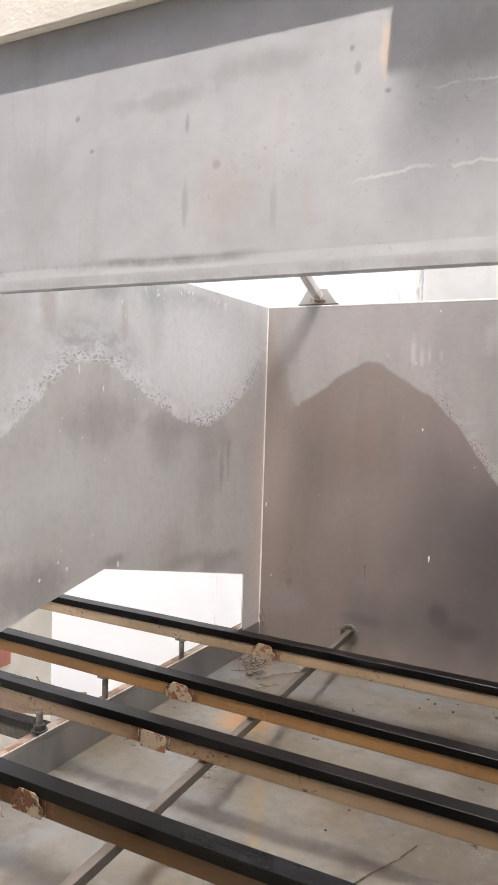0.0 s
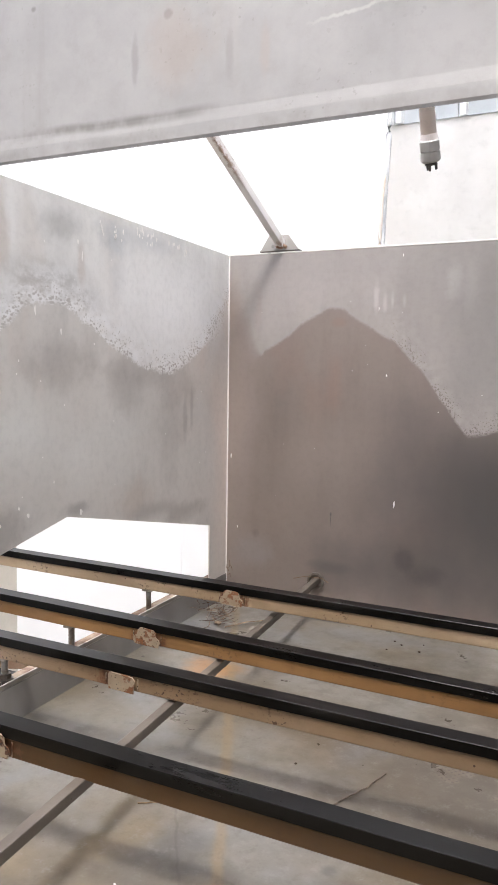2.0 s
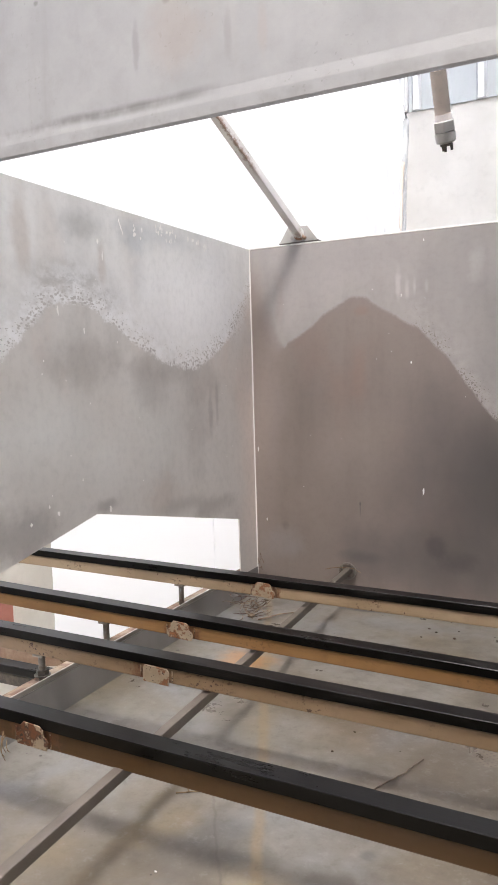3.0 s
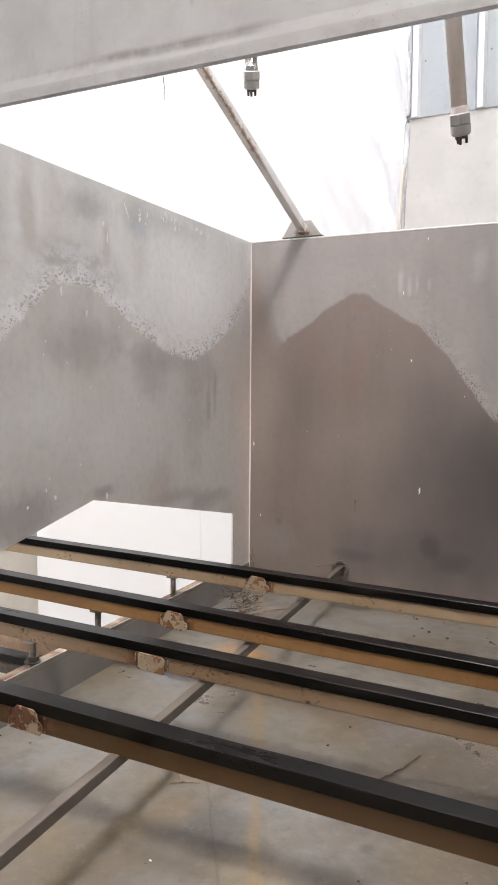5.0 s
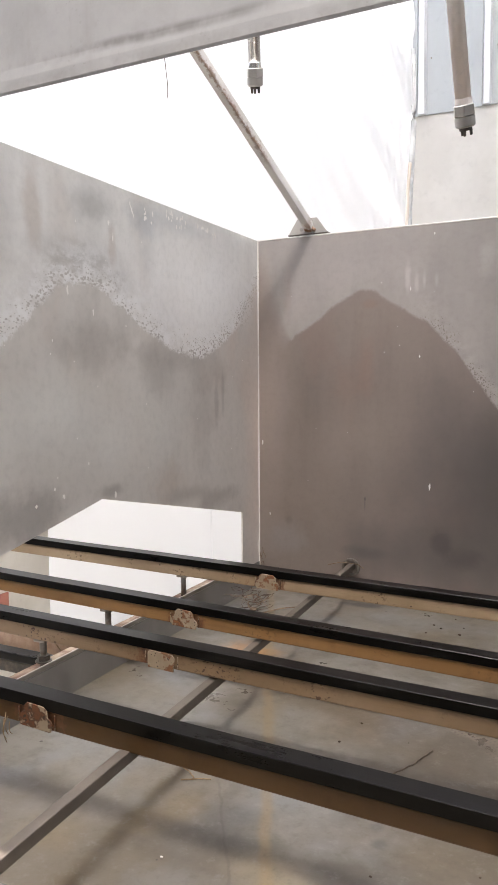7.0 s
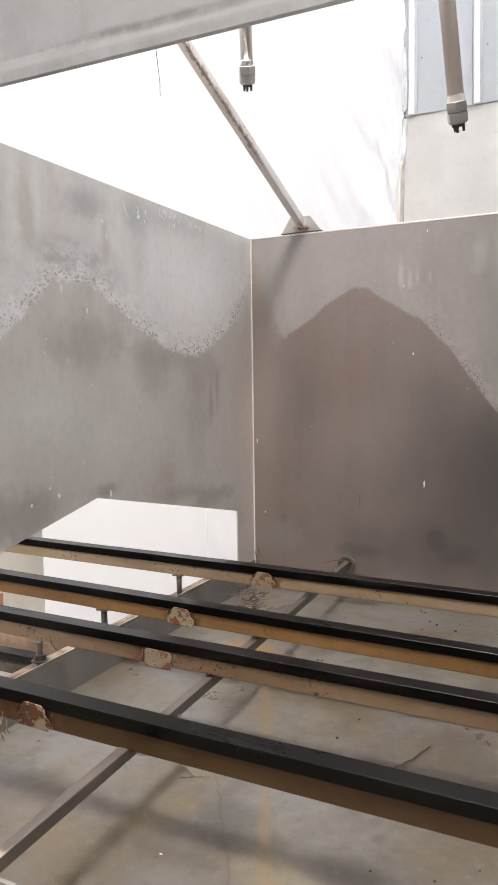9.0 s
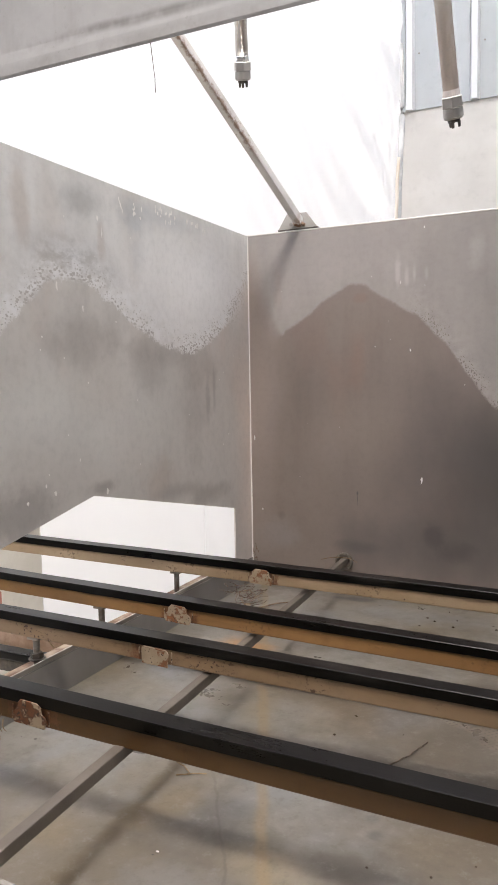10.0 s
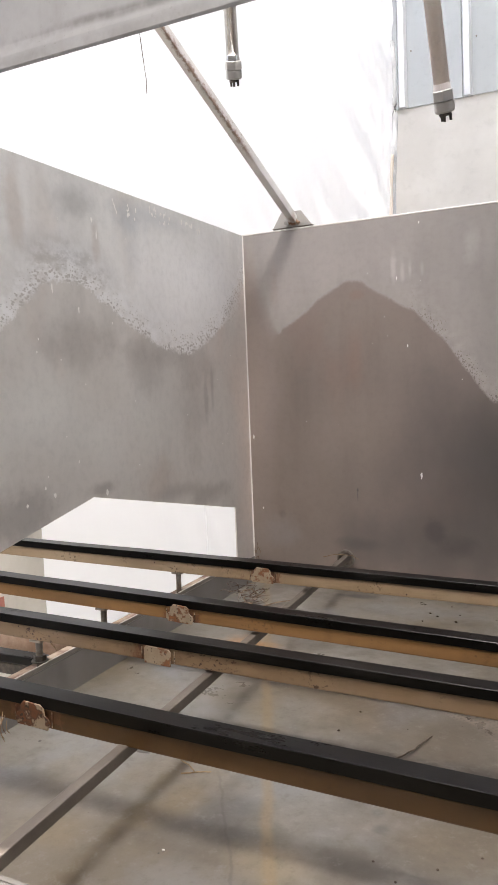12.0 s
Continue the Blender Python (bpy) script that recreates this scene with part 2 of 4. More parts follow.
# one zinc sheet: end toned lighter, back darker, in place of uneven light
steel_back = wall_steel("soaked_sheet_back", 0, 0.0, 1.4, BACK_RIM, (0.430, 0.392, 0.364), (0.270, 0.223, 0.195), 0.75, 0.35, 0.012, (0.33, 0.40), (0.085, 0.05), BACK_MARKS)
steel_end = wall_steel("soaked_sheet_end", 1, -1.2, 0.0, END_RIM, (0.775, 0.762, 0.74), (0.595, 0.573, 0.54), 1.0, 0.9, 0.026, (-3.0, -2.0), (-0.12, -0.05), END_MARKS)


def plain_steel(name, c, rough=0.33, metal=0.6, streaks=0.5):
    m = Mat(name, rough, metal)
    f = m.step(m.noise(8, 5, 0.6, (1, 1, 0.3)), 0.3, 0.7)
    k = m.mix(m.math("MULTIPLY", f, streaks), c, tuple(x * 0.62 for x in c))
    spots = m.math("LESS_THAN", m.cells(22), m.math("MULTIPLY", m.step(m.noise(6, 3, 0.5, (1, 1, 1), (7, 0, 2)), 0.5, 0.7), 0.16))
    k = m.mix(m.math("MULTIPLY", spots, 0.55), k, tuple(x * 0.45 for x in c))
    m.color(k)
    m.rough(m.math("MULTIPLY_ADD", m.noise(30, 6, 0.7), 0.25, rough - 0.12))
    m.relief(m.math("ADD", m.noise(90, 5, 0.7), m.math("MULTIPLY", m.noise(5, 2), 5.0)), 0.2, 0.0012)
    return m.m


DIM, WARM = (0.17, 0.165, 0.16), (0.34, 0.265, 0.215)


def front_metal():
    """Scuffed sheet: mottled, with runs, specks, pale scratches, a painted glint and a dirty crease."""
    m = Mat("front_sheet", 0.36, 0.35)
    z = m.axis(2)
    c = m.mix(m.step(m.noise(18, 6, 0.65), 0.3, 0.7), (0.35, 0.35, 0.355), (0.297, 0.297, 0.302))
    c = m.mix(m.math("MULTIPLY", m.step(m.noise(90, 6, 0.7), 0.45, 0.75), 0.4), c, (0.27, 0.266, 0.262))
    runs = m.step(m.noise(38, 4, 0.55, (1, 1, 0.07)), 0.62, 0.76)
    c = m.mix(m.math("MULTIPLY", runs, 0.4), c, (0.23, 0.22, 0.21))
    tint = m.step(m.noise(24, 3, 0.5, (1, 1, 0.15), (5, 5, 5)), 0.58, 0.75)
    c = m.mix(m.math("MULTIPLY", tint, 0.25), c, (0.42, 0.34, 0.28))
    specks = m.math("MULTIPLY", m.step(m.noise(330, 2, 0.5), 0.36, 0.30), m.step(m.noise(22, 3, 0.5, (1, 1, 1), (7, 0, 2)), 0.46, 0.66))
    c = m.mix(m.math("MULTIPLY", specks, 0.35), c, (0.2, 0.19, 0.185))
    # pale scratches: two long level ones and short nicks
    x = m.axis(0)
    wave = m.math("MULTIPLY", m.math("SUBTRACT", m.noise(55, 4, 0.6, (1, 1, 0.2), (3, 0, 1)), 0.5), 0.012)
    for z0, slope, x0, x1, wide, share in ((1.571, 0.03, 0.640, 0.665, 0.0011, 0.32), (1.6035, 0.0, 0.672, 0.690, 0.0008, 0.3), (1.592, 0.35, 0.69, 0.72, 0.0006, 0.25), (1.622, 0.5, 0.66, 0.69, 0.0005, 0.2)):
        d = m.math("ABSOLUTE", m.math("SUBTRACT", m.math("ADD", z, wave), m.math("MULTIPLY_ADD", m.math("SUBTRACT", x, 0.68), slope, z0)))
        f = m.math("MULTIPLY", m.step(d, wide, wide * 0.2), m.math("MULTIPLY", m.step(x, x0, x1), m.step(m.noise(60, 3, 0.6, (1, 1, 0.3), (z0 * 9, 2, 1)), 0.34, 0.56)))
        c = m.mix(m.math("MULTIPLY", f, share), c, (0.66, 0.65, 0.64))
    # runs, specks, dim patches and an orange glint painted as a streak
    edge = m.math("MULTIPLY", m.math("SUBTRACT", m.noise(70, 5, 0.65, (1, 1, 0.6), (2, 6, 5)), 0.5), 1.8)
    for u0, z0, ru, rz, share, tone in ((0.5605, 1.566, 0.0022, 0.014, 0.4, DIM), (0.561, 1.607, 0.0016, 0.006, 0.55, DIM), (0.609, 1.563, 0.0024, 0.014, 0.3, DIM), (0.626, 1.562, 0.0026, 0.014, 0.22, WARM),
                                        (0.612, 1.605, 0.003, 0.016, 0.22, WARM), (0.578, 1.585, 0.0022, 0.0022, 0.5, DIM), (0.502, 1.601, 0.0022, 0.0018, 0.7, DIM), (0.492, 1.619, 0.0018, 0.0018, 0.7, DIM),
                                        (0.648, 1.618, 0.0016, 0.003, 0.5, DIM), (0.662, 1.606, 0.0022, 0.0018, 0.8, DIM), (0.645, 1.627, 0.0016, 0.002, 0.7, DIM), (0.545, 1.62, 0.03, 0.006, 0.3, DIM), (0.60, 1.628, 0.03, 0.008, 0.3, DIM),
                                        (0.6605, 1.622, 0.0030, 0.016, 0.55, (0.55, 0.42, 0.30)), (0.585, 1.57, 0.02, 0.02, 0.25, WARM), (0.46, 1.58, 0.03, 0.04, 0.2, DIM), (0.70, 1.62, 0.03, 0.02, 0.3, DIM)):
        c = m.mix(m.math("MULTIPLY", m.blot(x, z, u0, z0, ru, rz, edge, (1.15, 0.3)), share), c, tone)
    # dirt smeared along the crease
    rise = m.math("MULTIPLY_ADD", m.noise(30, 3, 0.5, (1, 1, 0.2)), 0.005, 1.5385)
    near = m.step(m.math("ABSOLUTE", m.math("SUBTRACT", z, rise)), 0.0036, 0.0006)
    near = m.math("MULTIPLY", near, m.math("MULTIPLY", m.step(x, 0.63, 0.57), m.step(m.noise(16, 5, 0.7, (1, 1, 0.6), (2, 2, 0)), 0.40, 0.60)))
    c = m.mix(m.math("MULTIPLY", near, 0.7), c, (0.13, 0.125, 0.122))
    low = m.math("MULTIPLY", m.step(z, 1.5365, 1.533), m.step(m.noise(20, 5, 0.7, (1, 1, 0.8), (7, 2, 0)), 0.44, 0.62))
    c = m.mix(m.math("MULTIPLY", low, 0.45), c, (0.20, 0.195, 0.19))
    m.color(c)
    m.rough(m.math("MULTIPLY_ADD", m.noise(50, 6, 0.7), 0.3, 0.22))
    m.relief(m.math("ADD", m.math("MULTIPLY", m.noise(160, 5, 0.7), 0.25), m.math("MULTIPLY", m.noise(7, 2), 6.0)), 0.20, 0.0012)
    return m.m


steel_front = front_metal()
steel_bar = plain_steel("bar_steel", (0.145, 0.122, 0.101), 0.42, 0.25, 0.9)
foot_steel = plain_steel("foot_steel", (0.42, 0.40, 0.37), 0.45, 0.15, 0.5)
tray_steel = plain_steel("tray_steel", (0.25, 0.237, 0.225), 0.4, 0.3, 0.5)
edge_steel = plain_steel("bright_edge", (0.80, 0.76, 0.72), 0.5, 0.0, 0.25)
chrome = plain_steel("nozzle_steel", (0.55, 0.53, 0.50), 0.32, 0.5, 0.7)


# the grey tone paints bluish reflections on the floor
DARK, GOLD, RUSTY, GREY_SHEEN = (0.075, 0.064, 0.05), (0.19, 0.145, 0.085), (0.33, 0.16, 0.05), (0.20, 0.203, 0.205)
FLOOR_MARKS = [(0.165, -0.40, 0.06, 0.05, 0.75, RUSTY), (0.265, -0.055, 0.055, 0.018, 0.75, (0.05, 0.048, 0.053)),
               # brown row beside the cross bar: its soft shadow, painted
               (0.274, -0.83, 0.016, 0.07, 0.60, (0.10, 0.07, 0.032)), (0.280, -0.93, 0.018, 0.07, 0.65, (0.10, 0.07, 0.032)), (0.285, -1.03, 0.020, 0.07, 0.60, (0.10, 0.07, 0.032)),
               (0.366, -0.865, 0.05, 0.045, 0.60, (0.085, 0.082, 0.08)), (0.417, -0.895, 0.045, 0.035, 0.6, (0.075, 0.068, 0.058)), (0.35, -0.93, 0.07, 0.03, 0.45, DARK),
               (0.315, -0.865, 0.035, 0.035, 0.6, GOLD), (0.291, -0.901, 0.03, 0.03, 0.5, GOLD), (0.455, -0.925, 0.05, 0.035, 0.65, (0.26, 0.215, 0.145)), (0.40, -1.0, 0.08, 0.05, 0.5, GREY_SHEEN),
               (0.36, -0.545, 0.09, 0.028, 0.55, (0.12, 0.09, 0.055)), (0.45, -0.565, 0.08, 0.030, 0.50, (0.11, 0.082, 0.055)), (0.57, -0.655, 0.07, 0.022, 0.45, (0.12, 0.095, 0.07)), (0.60, -0.57, 0.08, 0.03, 0.5, (0.10, 0.08, 0.06)),
               (0.523, -0.807, 0.010, 0.010, 0.8, (0.10, 0.10, 0.095)), (0.534, -0.835, 0.012, 0.012, 0.8, (0.10, 0.10, 0.095)), (0.615, -0.84, 0.06, 0.05, 0.6, GOLD), (0.52, -0.90, 0.05, 0.03, 0.5, DARK),
               (0.45, -0.79, 0.10, 0.05, 0.45, GREY_SHEEN), (0.60, -0.76, 0.10, 0.05, 0.35, GREY_SHEEN), (0.14, -0.91, 0.07, 0.05, 0.5, (0.11, 0.088, 0.06)), (0.21, -0.96, 0.05, 0.04, 0.5, GOLD), (0.16, -0.58, 0.07, 0.04, 0.4, GREY_SHEEN),
               # first mark dims the floor's right side, painted light falloff
               (0.78, -0.62, 0.36, 0.60, 0.8, (0.095, 0.08, 0.062)), (0.14, -0.50, 0.05, 0.03, 0.5, DARK), (0.40, -0.12, 0.14, 0.05, 0.5, GREY_SHEEN), (0.22, -0.20, 0.08, 0.05, 0.4, GREY_SHEEN), (0.30, -0.62, 0.03, 0.05, 0.4, GOLD)]


def floor_metal():
    """Sheet floor with dirt, brown dried water, painted shade and sheen, and a pierced area."""
    m = Mat("floor_sheet", 0.3, 0.3)
    x, y = m.axis(0), m.axis(1)
    big, mid = m.noise(4.5, 5, 0.55), m.noise(16, 5, 0.6, (1, 1, 1), (2, 5, 0))
    c = m.mix(m.step(big, 0.36, 0.64), (0.195, 0.181, 0.160), (0.152, 0.129, 0.098))
    c = m.mix(m.math("MULTIPLY", m.step(mid, 0.5, 0.68), 0.45), c, (0.085, 0.068, 0.05))
    c = m.mix(m.math("MULTIPLY", m.step(m.noise(6, 3, 0.5, (1, 1, 1), (1, 8, 0)), 0.54, 0.7), 0.7), c, (0.19, 0.192, 0.193))
    gold = m.step(m.noise(5, 5, 0.6, (1, 1, 1), (7, 3, 0)), 0.52, 0.72)
    c = m.mix(m.math("MULTIPLY", gold, 0.3), c, (0.19, 0.14, 0.075))
    # puddle marks and stains, plus painted bar shadow, grey sheen and right-hand dimming
    wave = m.math("MULTIPLY", m.math("SUBTRACT", m.noise(18, 5, 0.6, (1, 1, 1), (3, 1, 0)), 0.5), 1.6)
    for x0, y0, rx, ry, share, tone in FLOOR_MARKS:
        dx, dy = m.math("DIVIDE", m.math("SUBTRACT", x, x0), rx), m.math("DIVIDE", m.math("SUBTRACT", y, y0), ry)
        d = m.math("ADD", m.math("SQRT", m.math("ADD", m.math("MULTIPLY", dx, dx), m.math("MULTIPLY", dy, dy))), wave)
        c = m.mix(m.math("MULTIPLY", m.step(d, 1.2, 0.3), share), c, tone)
    # a run of rusty water along the fall of the floor
    run = m.math("ABSOLUTE", m.math("SUBTRACT", m.math("ADD", x, m.math("MULTIPLY", m.math("SUBTRACT", m.noise(12, 4), 0.5), 0.02)),
                                    m.math("MULTIPLY_ADD", y, -0.45, 0.03)))
    c = m.mix(m.math("MULTIPLY", m.step(run, 0.013, 0.002), 0.5), c, (0.24, 0.17, 0.085))
    # a dark seam across the sheet
    seam = m.math("ABSOLUTE", m.math("SUBTRACT", m.math("ADD", x, m.math("MULTIPLY", m.math("SUBTRACT", m.noise(25, 4), 0.5), 0.02)), m.math("MULTIPLY_ADD", y, -0.62, -0.17)))
    seam = m.math("MULTIPLY", m.step(seam, 0.003, 0.0006), m.step(y, -0.78, -0.82))
    c = m.mix(m.math("MULTIPLY", seam, 0.3), c, (0.06, 0.05, 0.04))
    # small holes
    hx = m.math("SUBTRACT", m.math("FRACT", m.math("MULTIPLY", m.math("ADD", x, y), 105.0)), 0.5)
    hy = m.math("SUBTRACT", m.math("FRACT", m.math("MULTIPLY", m.math("SUBTRACT", x, y), 105.0)), 0.5)
    r = m.math("SQRT", m.math("ADD", m.math("MULTIPLY", hx, hx), m.math("MULTIPLY", hy, hy)))
    zone = m.math("MULTIPLY", m.step(x, 0.45, 0.50), m.math("MULTIPLY", m.step(y, -0.66, -0.62), m.step(y, -0.50, -0.55)))
    zone = m.math("MULTIPLY", zone, m.step(m.noise(14, 3, 0.5), 0.52, 0.60))
    hole = m.math("MULTIPLY", m.step(r, 0.27, 0.20), zone)
    c = m.mix(m.math("MULTIPLY", zone, 0.35), c, (0.24, 0.20, 0.16))
    c = m.mix(m.math("MULTIPLY", hole, 0.6), c, (0.05, 0.045, 0.04))
    grain = m.noise(55, 8, 0.75, (1, 1, 1), (1, 3, 0))
    c = m.mix(m.math("MULTIPLY", m.step(grain, 0.5, 0.7), 0.40), c, (0.085, 0.07, 0.052))
    c = m.mix(m.math("MULTIPLY", m.step(grain, 0.48, 0.3), 0.30), c, (0.27, 0.26, 0.245))
    scratch = m.step(m.noise(26, 5, 0.7, (1, 0.08, 1), (4, 4, 0)), 0.66, 0.74)
    c = m.mix(m.math("MULTIPLY", scratch, 0.22), c, (0.30, 0.29, 0.275))
    fine = m.step(m.noise(120, 5, 0.7), 0.58, 0.76)
    c = m.mix(m.math("MULTIPLY", fine, 0.35), c, (0.12, 0.10, 0.08))
    dirt = m.math("LESS_THAN", m.cells(19), m.math("MULTIPLY", m.step(m.noise(9, 2, 0.5, (1, 1, 1), (6, 6, 1)), 0.45, 0.7), 0.07))
    c = m.mix(dirt, c, (0.06, 0.05, 0.04))
    m.color(c)
    m.rough(m.math("MULTIPLY_ADD", m.noise(11, 6, 0.65), 0.45, 0.12))
    m.relief(m.math("ADD", m.math("MULTIPLY", m.noise(80, 5, 0.7), 0.6), m.math("MULTIPLY", m.noise(5, 3), 5.0)), 0.25, 0.0015)
    return m.m


floor_steel = floor_metal()


def rail_paint(name, a, b, chipped, joint=None):
    """Old paint, chipped in places and rusting round the joint."""
    m = Mat(name, 0.4)
    c = m.mix(m.step(m.noise(5, 4, 0.6, (0.6, 1, 1)), 0.36, 0.66), a, b)
    c = m.mix(m.math("MULTIPLY", m.step(m.noise(40, 5, 0.65), 0.5, 0.75), 0.3), c, tuple(x * 0.6 for x in b))
    c = m.mix(m.math("MULTIPLY", m.step(m.noise(16, 4, 0.6, (0.3, 1, 1), (4, 2, 8)), 0.56, 0.7), 0.3), c, tuple(min(0.8, x * 1.35) for x in a))
    drawn = m.step(m.noise(70, 5, 0.7, (0.05, 1, 1), (6, 2, 2)), 0.52, 0.68)
    c = m.mix(m.math("MULTIPLY", drawn, 0.25), c, tuple(x * 0.62 for x in b))
    group = m.step(m.noise(9, 3, 0.5, (1, 1, 1), (3, 3, 3)), 0.50, 0.64)
    spots = m.math("MULTIPLY", m.step(m.noise(190, 3, 0.6, (0.8, 1, 1)), 0.575, 0.61), group)
    lone = m.math("LESS_THAN", m.cells(34, (1, 1, 1), place=(2, 1, 1)), 0.055)
    spots = m.math("MULTIPLY", m.math("MAXIMUM", spots, lone), chipped)
    c = m.mix(spots, c, (0.055, 0.025, 0.012))
    if joint is not None:
        x = m.axis(0)
        ragged = m.math("MULTIPLY", m.math("SUBTRACT", m.noise(85, 5, 0.7, (1, 1, 0.6), (2, 9, 4)), 0.5), 0.11)
        d = m.math("ADD", m.math("ABSOLUTE", m.math("SUBTRACT", x, joint)), ragged)
        c = m.mix(m.math("MULTIPLY", m.step(d, 0.040, 0.022), 0.85), c, (0.15, 0.062, 0.026))
        c = m.mix(m.math("MULTIPLY", m.step(d, 0.026, 0.012), 0.6), c, (0.06, 0.03, 0.018))
    m.color(c)
    m.rough(m.math("MULTIPLY_ADD", m.noise(40, 4), 0.25, 0.30))
    m.relief(m.math("SUBTRACT", m.noise(60, 4), m.math("MULTIPLY", spots, 0.8)), 0.3, 0.001)
    return m.m


def rusty_paint(name, lo, rust=(0.165, 0.07, 0.028), bloom=(0.27, 0.095, 0.028), pitted=0.22):
    """Cream paint with rust blooming through in separate spots, and small black pits."""
    m = Mat(name, 0.6)
    f = m.math("MULTIPLY_ADD", m.noise(55, 4, 0.6), 0.75, m.math("MULTIPLY", m.noise(160, 3), 0.25))
    c = m.mix(m.step(m.noise(25, 4, 0.6, (1, 1, 1), (1, 1, 6)), 0.35, 0.65), (0.34, 0.27, 0.19), (0.27, 0.205, 0.135))
    c = m.mix(m.step(f, lo + 0.07, lo + 0.13), c, rust)
    c = m.mix(m.math("MULTIPLY", m.step(f, lo + 0.12, lo + 0.2), 0.8), c, bloom)
    pits = m.math("LESS_THAN", m.cells(230, place=(5, 1, 1)), m.math("MULTIPLY", m.step(m.noise(60, 3, 0.5, (1, 1, 1), (2, 7, 1)), 0.42, 0.62), pitted))
    c = m.mix(pits, c, (0.045, 0.025, 0.016))
    m.color(c)
    m.relief(f, 0.6, 0.002)
    return m.m


def strip_rubber():
    m = Mat("black_strip", 0.4)
    m.p.inputs["Specular IOR Level"].default_value = 0.19
    scuff = m.step(m.noise(14, 6, 0.7, (0.18, 1, 1)), 0.5, 0.75)
    c = m.mix(m.math("MULTIPLY", scuff, 0.6), (0.0014, 0.0011, 0.0009), (0.007, 0.006, 0.005))
    # rubbed grey patches with long scratches
    rub = m.math("MULTIPLY", m.step(m.noise(7, 3, 0.5, (0.5, 1, 1), (3, 1, 4)), 0.55, 0.68), m.step(m.noise(60, 6, 0.8, (0.06, 1, 1), (1, 5, 2)), 0.45, 0.66))
    c = m.mix(m.math("MULTIPLY", rub, 0.35), c, (0.05, 0.046, 0.042))
    m.color(c)
    m.rough(m.math("MULTIPLY_ADD", m.noise(24, 6, 0.8, (0.2, 1, 1)), 0.14, 0.22))
    m.relief(m.noise(90, 5, 0.7, (0.12, 1, 1)), 0.08, 0.001)
    return m.m


def mottled(name, a, b, scale, rough=0.7, metal=0.0, stretch=(1, 1, 1), bump=0.3):
    m = Mat(name, rough, metal)
    c = m.mix(m.step(m.noise(scale, 5, 0.6, stretch), 0.35, 0.65), a, b)
    c = m.mix(m.math("MULTIPLY", m.step(m.noise(scale * 7, 4, 0.7), 0.5, 0.8), 0.4), c, tuple(x * 0.7 for x in a))
    m.color(c)
    m.relief(m.noise(scale * 9, 5, 0.7), bump, 0.002)
    return m.m


cream = rail_paint("cream_paint", (0.35, 0.265, 0.175), (0.285, 0.20, 0.118), 0.9, 0.173)
dull_cream = rail_paint("dull_cream_paint", (0.265, 0.187, 0.117), (0.21, 0.136, 0.072), 1.0, 0.190)
ochre = rail_paint("ochre_paint", (0.27, 0.145, 0.052), (0.215, 0.112, 0.04), 0.4, 0.143)
brown = rail_paint("brown_paint", (0.102, 0.050, 0.014), (0.075, 0.036, 0.010), 0.2, 0.172)
rusted = rusty_paint("rusted_cream_paint", 0.43)
rust_eaten = rusty_paint("rust_eaten_paint", 0.39, (0.085, 0.036, 0.017), (0.16, 0.055, 0.018), 0.36)
black_strip = strip_rubber()


BRACE_A, BRACE_B = (0.128, 0.003, 1.716), (0.049, -0.387, 1.985)


def brace_coat():
    """Pale grey paint, rusting along the lower arris of the upper half."""
    m = Mat("brace_paint", 0.45, 0.1)
    c = m.mix(m.step(m.noise(14, 5, 0.6), 0.35, 0.65), (0.80, 0.775, 0.755), (0.70, 0.67, 0.645))
    a, b = Vector(BRACE_A), Vector(BRACE_B)
    along_bar = (b - a).normalized()
    level = Vector((0, 0, 1)).cross(along_bar).normalized() * -1
    up = along_bar.cross(level)
    p = m.math("ADD", m.dot(level, a.dot(level)), 0.0086)
    q = m.math("SUBTRACT", m.dot(up, a.dot(up)), 0.0086)
    s = m.dot(along_bar, a.dot(along_bar))
    far = m.math("SQRT", m.math("ADD", m.math("MULTIPLY", p, p), m.math("MULTIPLY", q, q)))
    ragged = m.math("MULTIPLY", m.math("SUBTRACT", m.noise(75, 6, 0.75), 0.5), 0.034)
    line = m.math("MULTIPLY", m.step(m.math("ADD", far, ragged), 0.0090, 0.0005), m.step(m.math("ADD", s, m.math("MULTIPLY", ragged, 4.0)), 0.15, 0.24))
    c = m.mix(m.math("MULTIPLY", line, 0.8), c, (0.25, 0.135, 0.07))
    drips = m.step(m.noise(60, 5, 0.7), 0.62, 0.72)
    c = m.mix(m.math("MULTIPLY", drips, m.math("MULTIPLY_ADD", m.step(s, 0.1, 0.3), 0.45, 0.1)), c, (0.24, 0.15, 0.09))
    foot = m.math("MULTIPLY", m.step(s, 0.035, 0.005), m.step(m.noise(70, 5, 0.6, (1, 1, 1), (3, 3, 3)), 0.40, 0.55))
    c = m.mix(m.math("MULTIPLY", foot, 0.75), c, (0.27, 0.14, 0.06))
    m.color(c)
    m.relief(m.noise(90, 5, 0.7), 0.3, 0.001)
    return m.m


brace_paint = brace_coat()
pipe_rust = mottled("stained_pipe", (0.95, 0.90, 0.86), (0.88, 0.79, 0.73), 14, 0.4, 0.0, (1, 1, 0.3))
pipe_bare = mottled("bare_pipe", (0.88, 0.87, 0.86), (0.72, 0.71, 0.69), 14, 0.2, 0.95, (1, 1, 0.3))
dark_metal = mottled("dark_metal", (0.07, 0.065, 0.06), (0.14, 0.12, 0.10), 60, 0.45, 0.7)
bolt_zinc = mottled("bolt_zinc", (0.30, 0.28, 0.25), (0.18, 0.15, 0.12), 60, 0.45, 0.7)
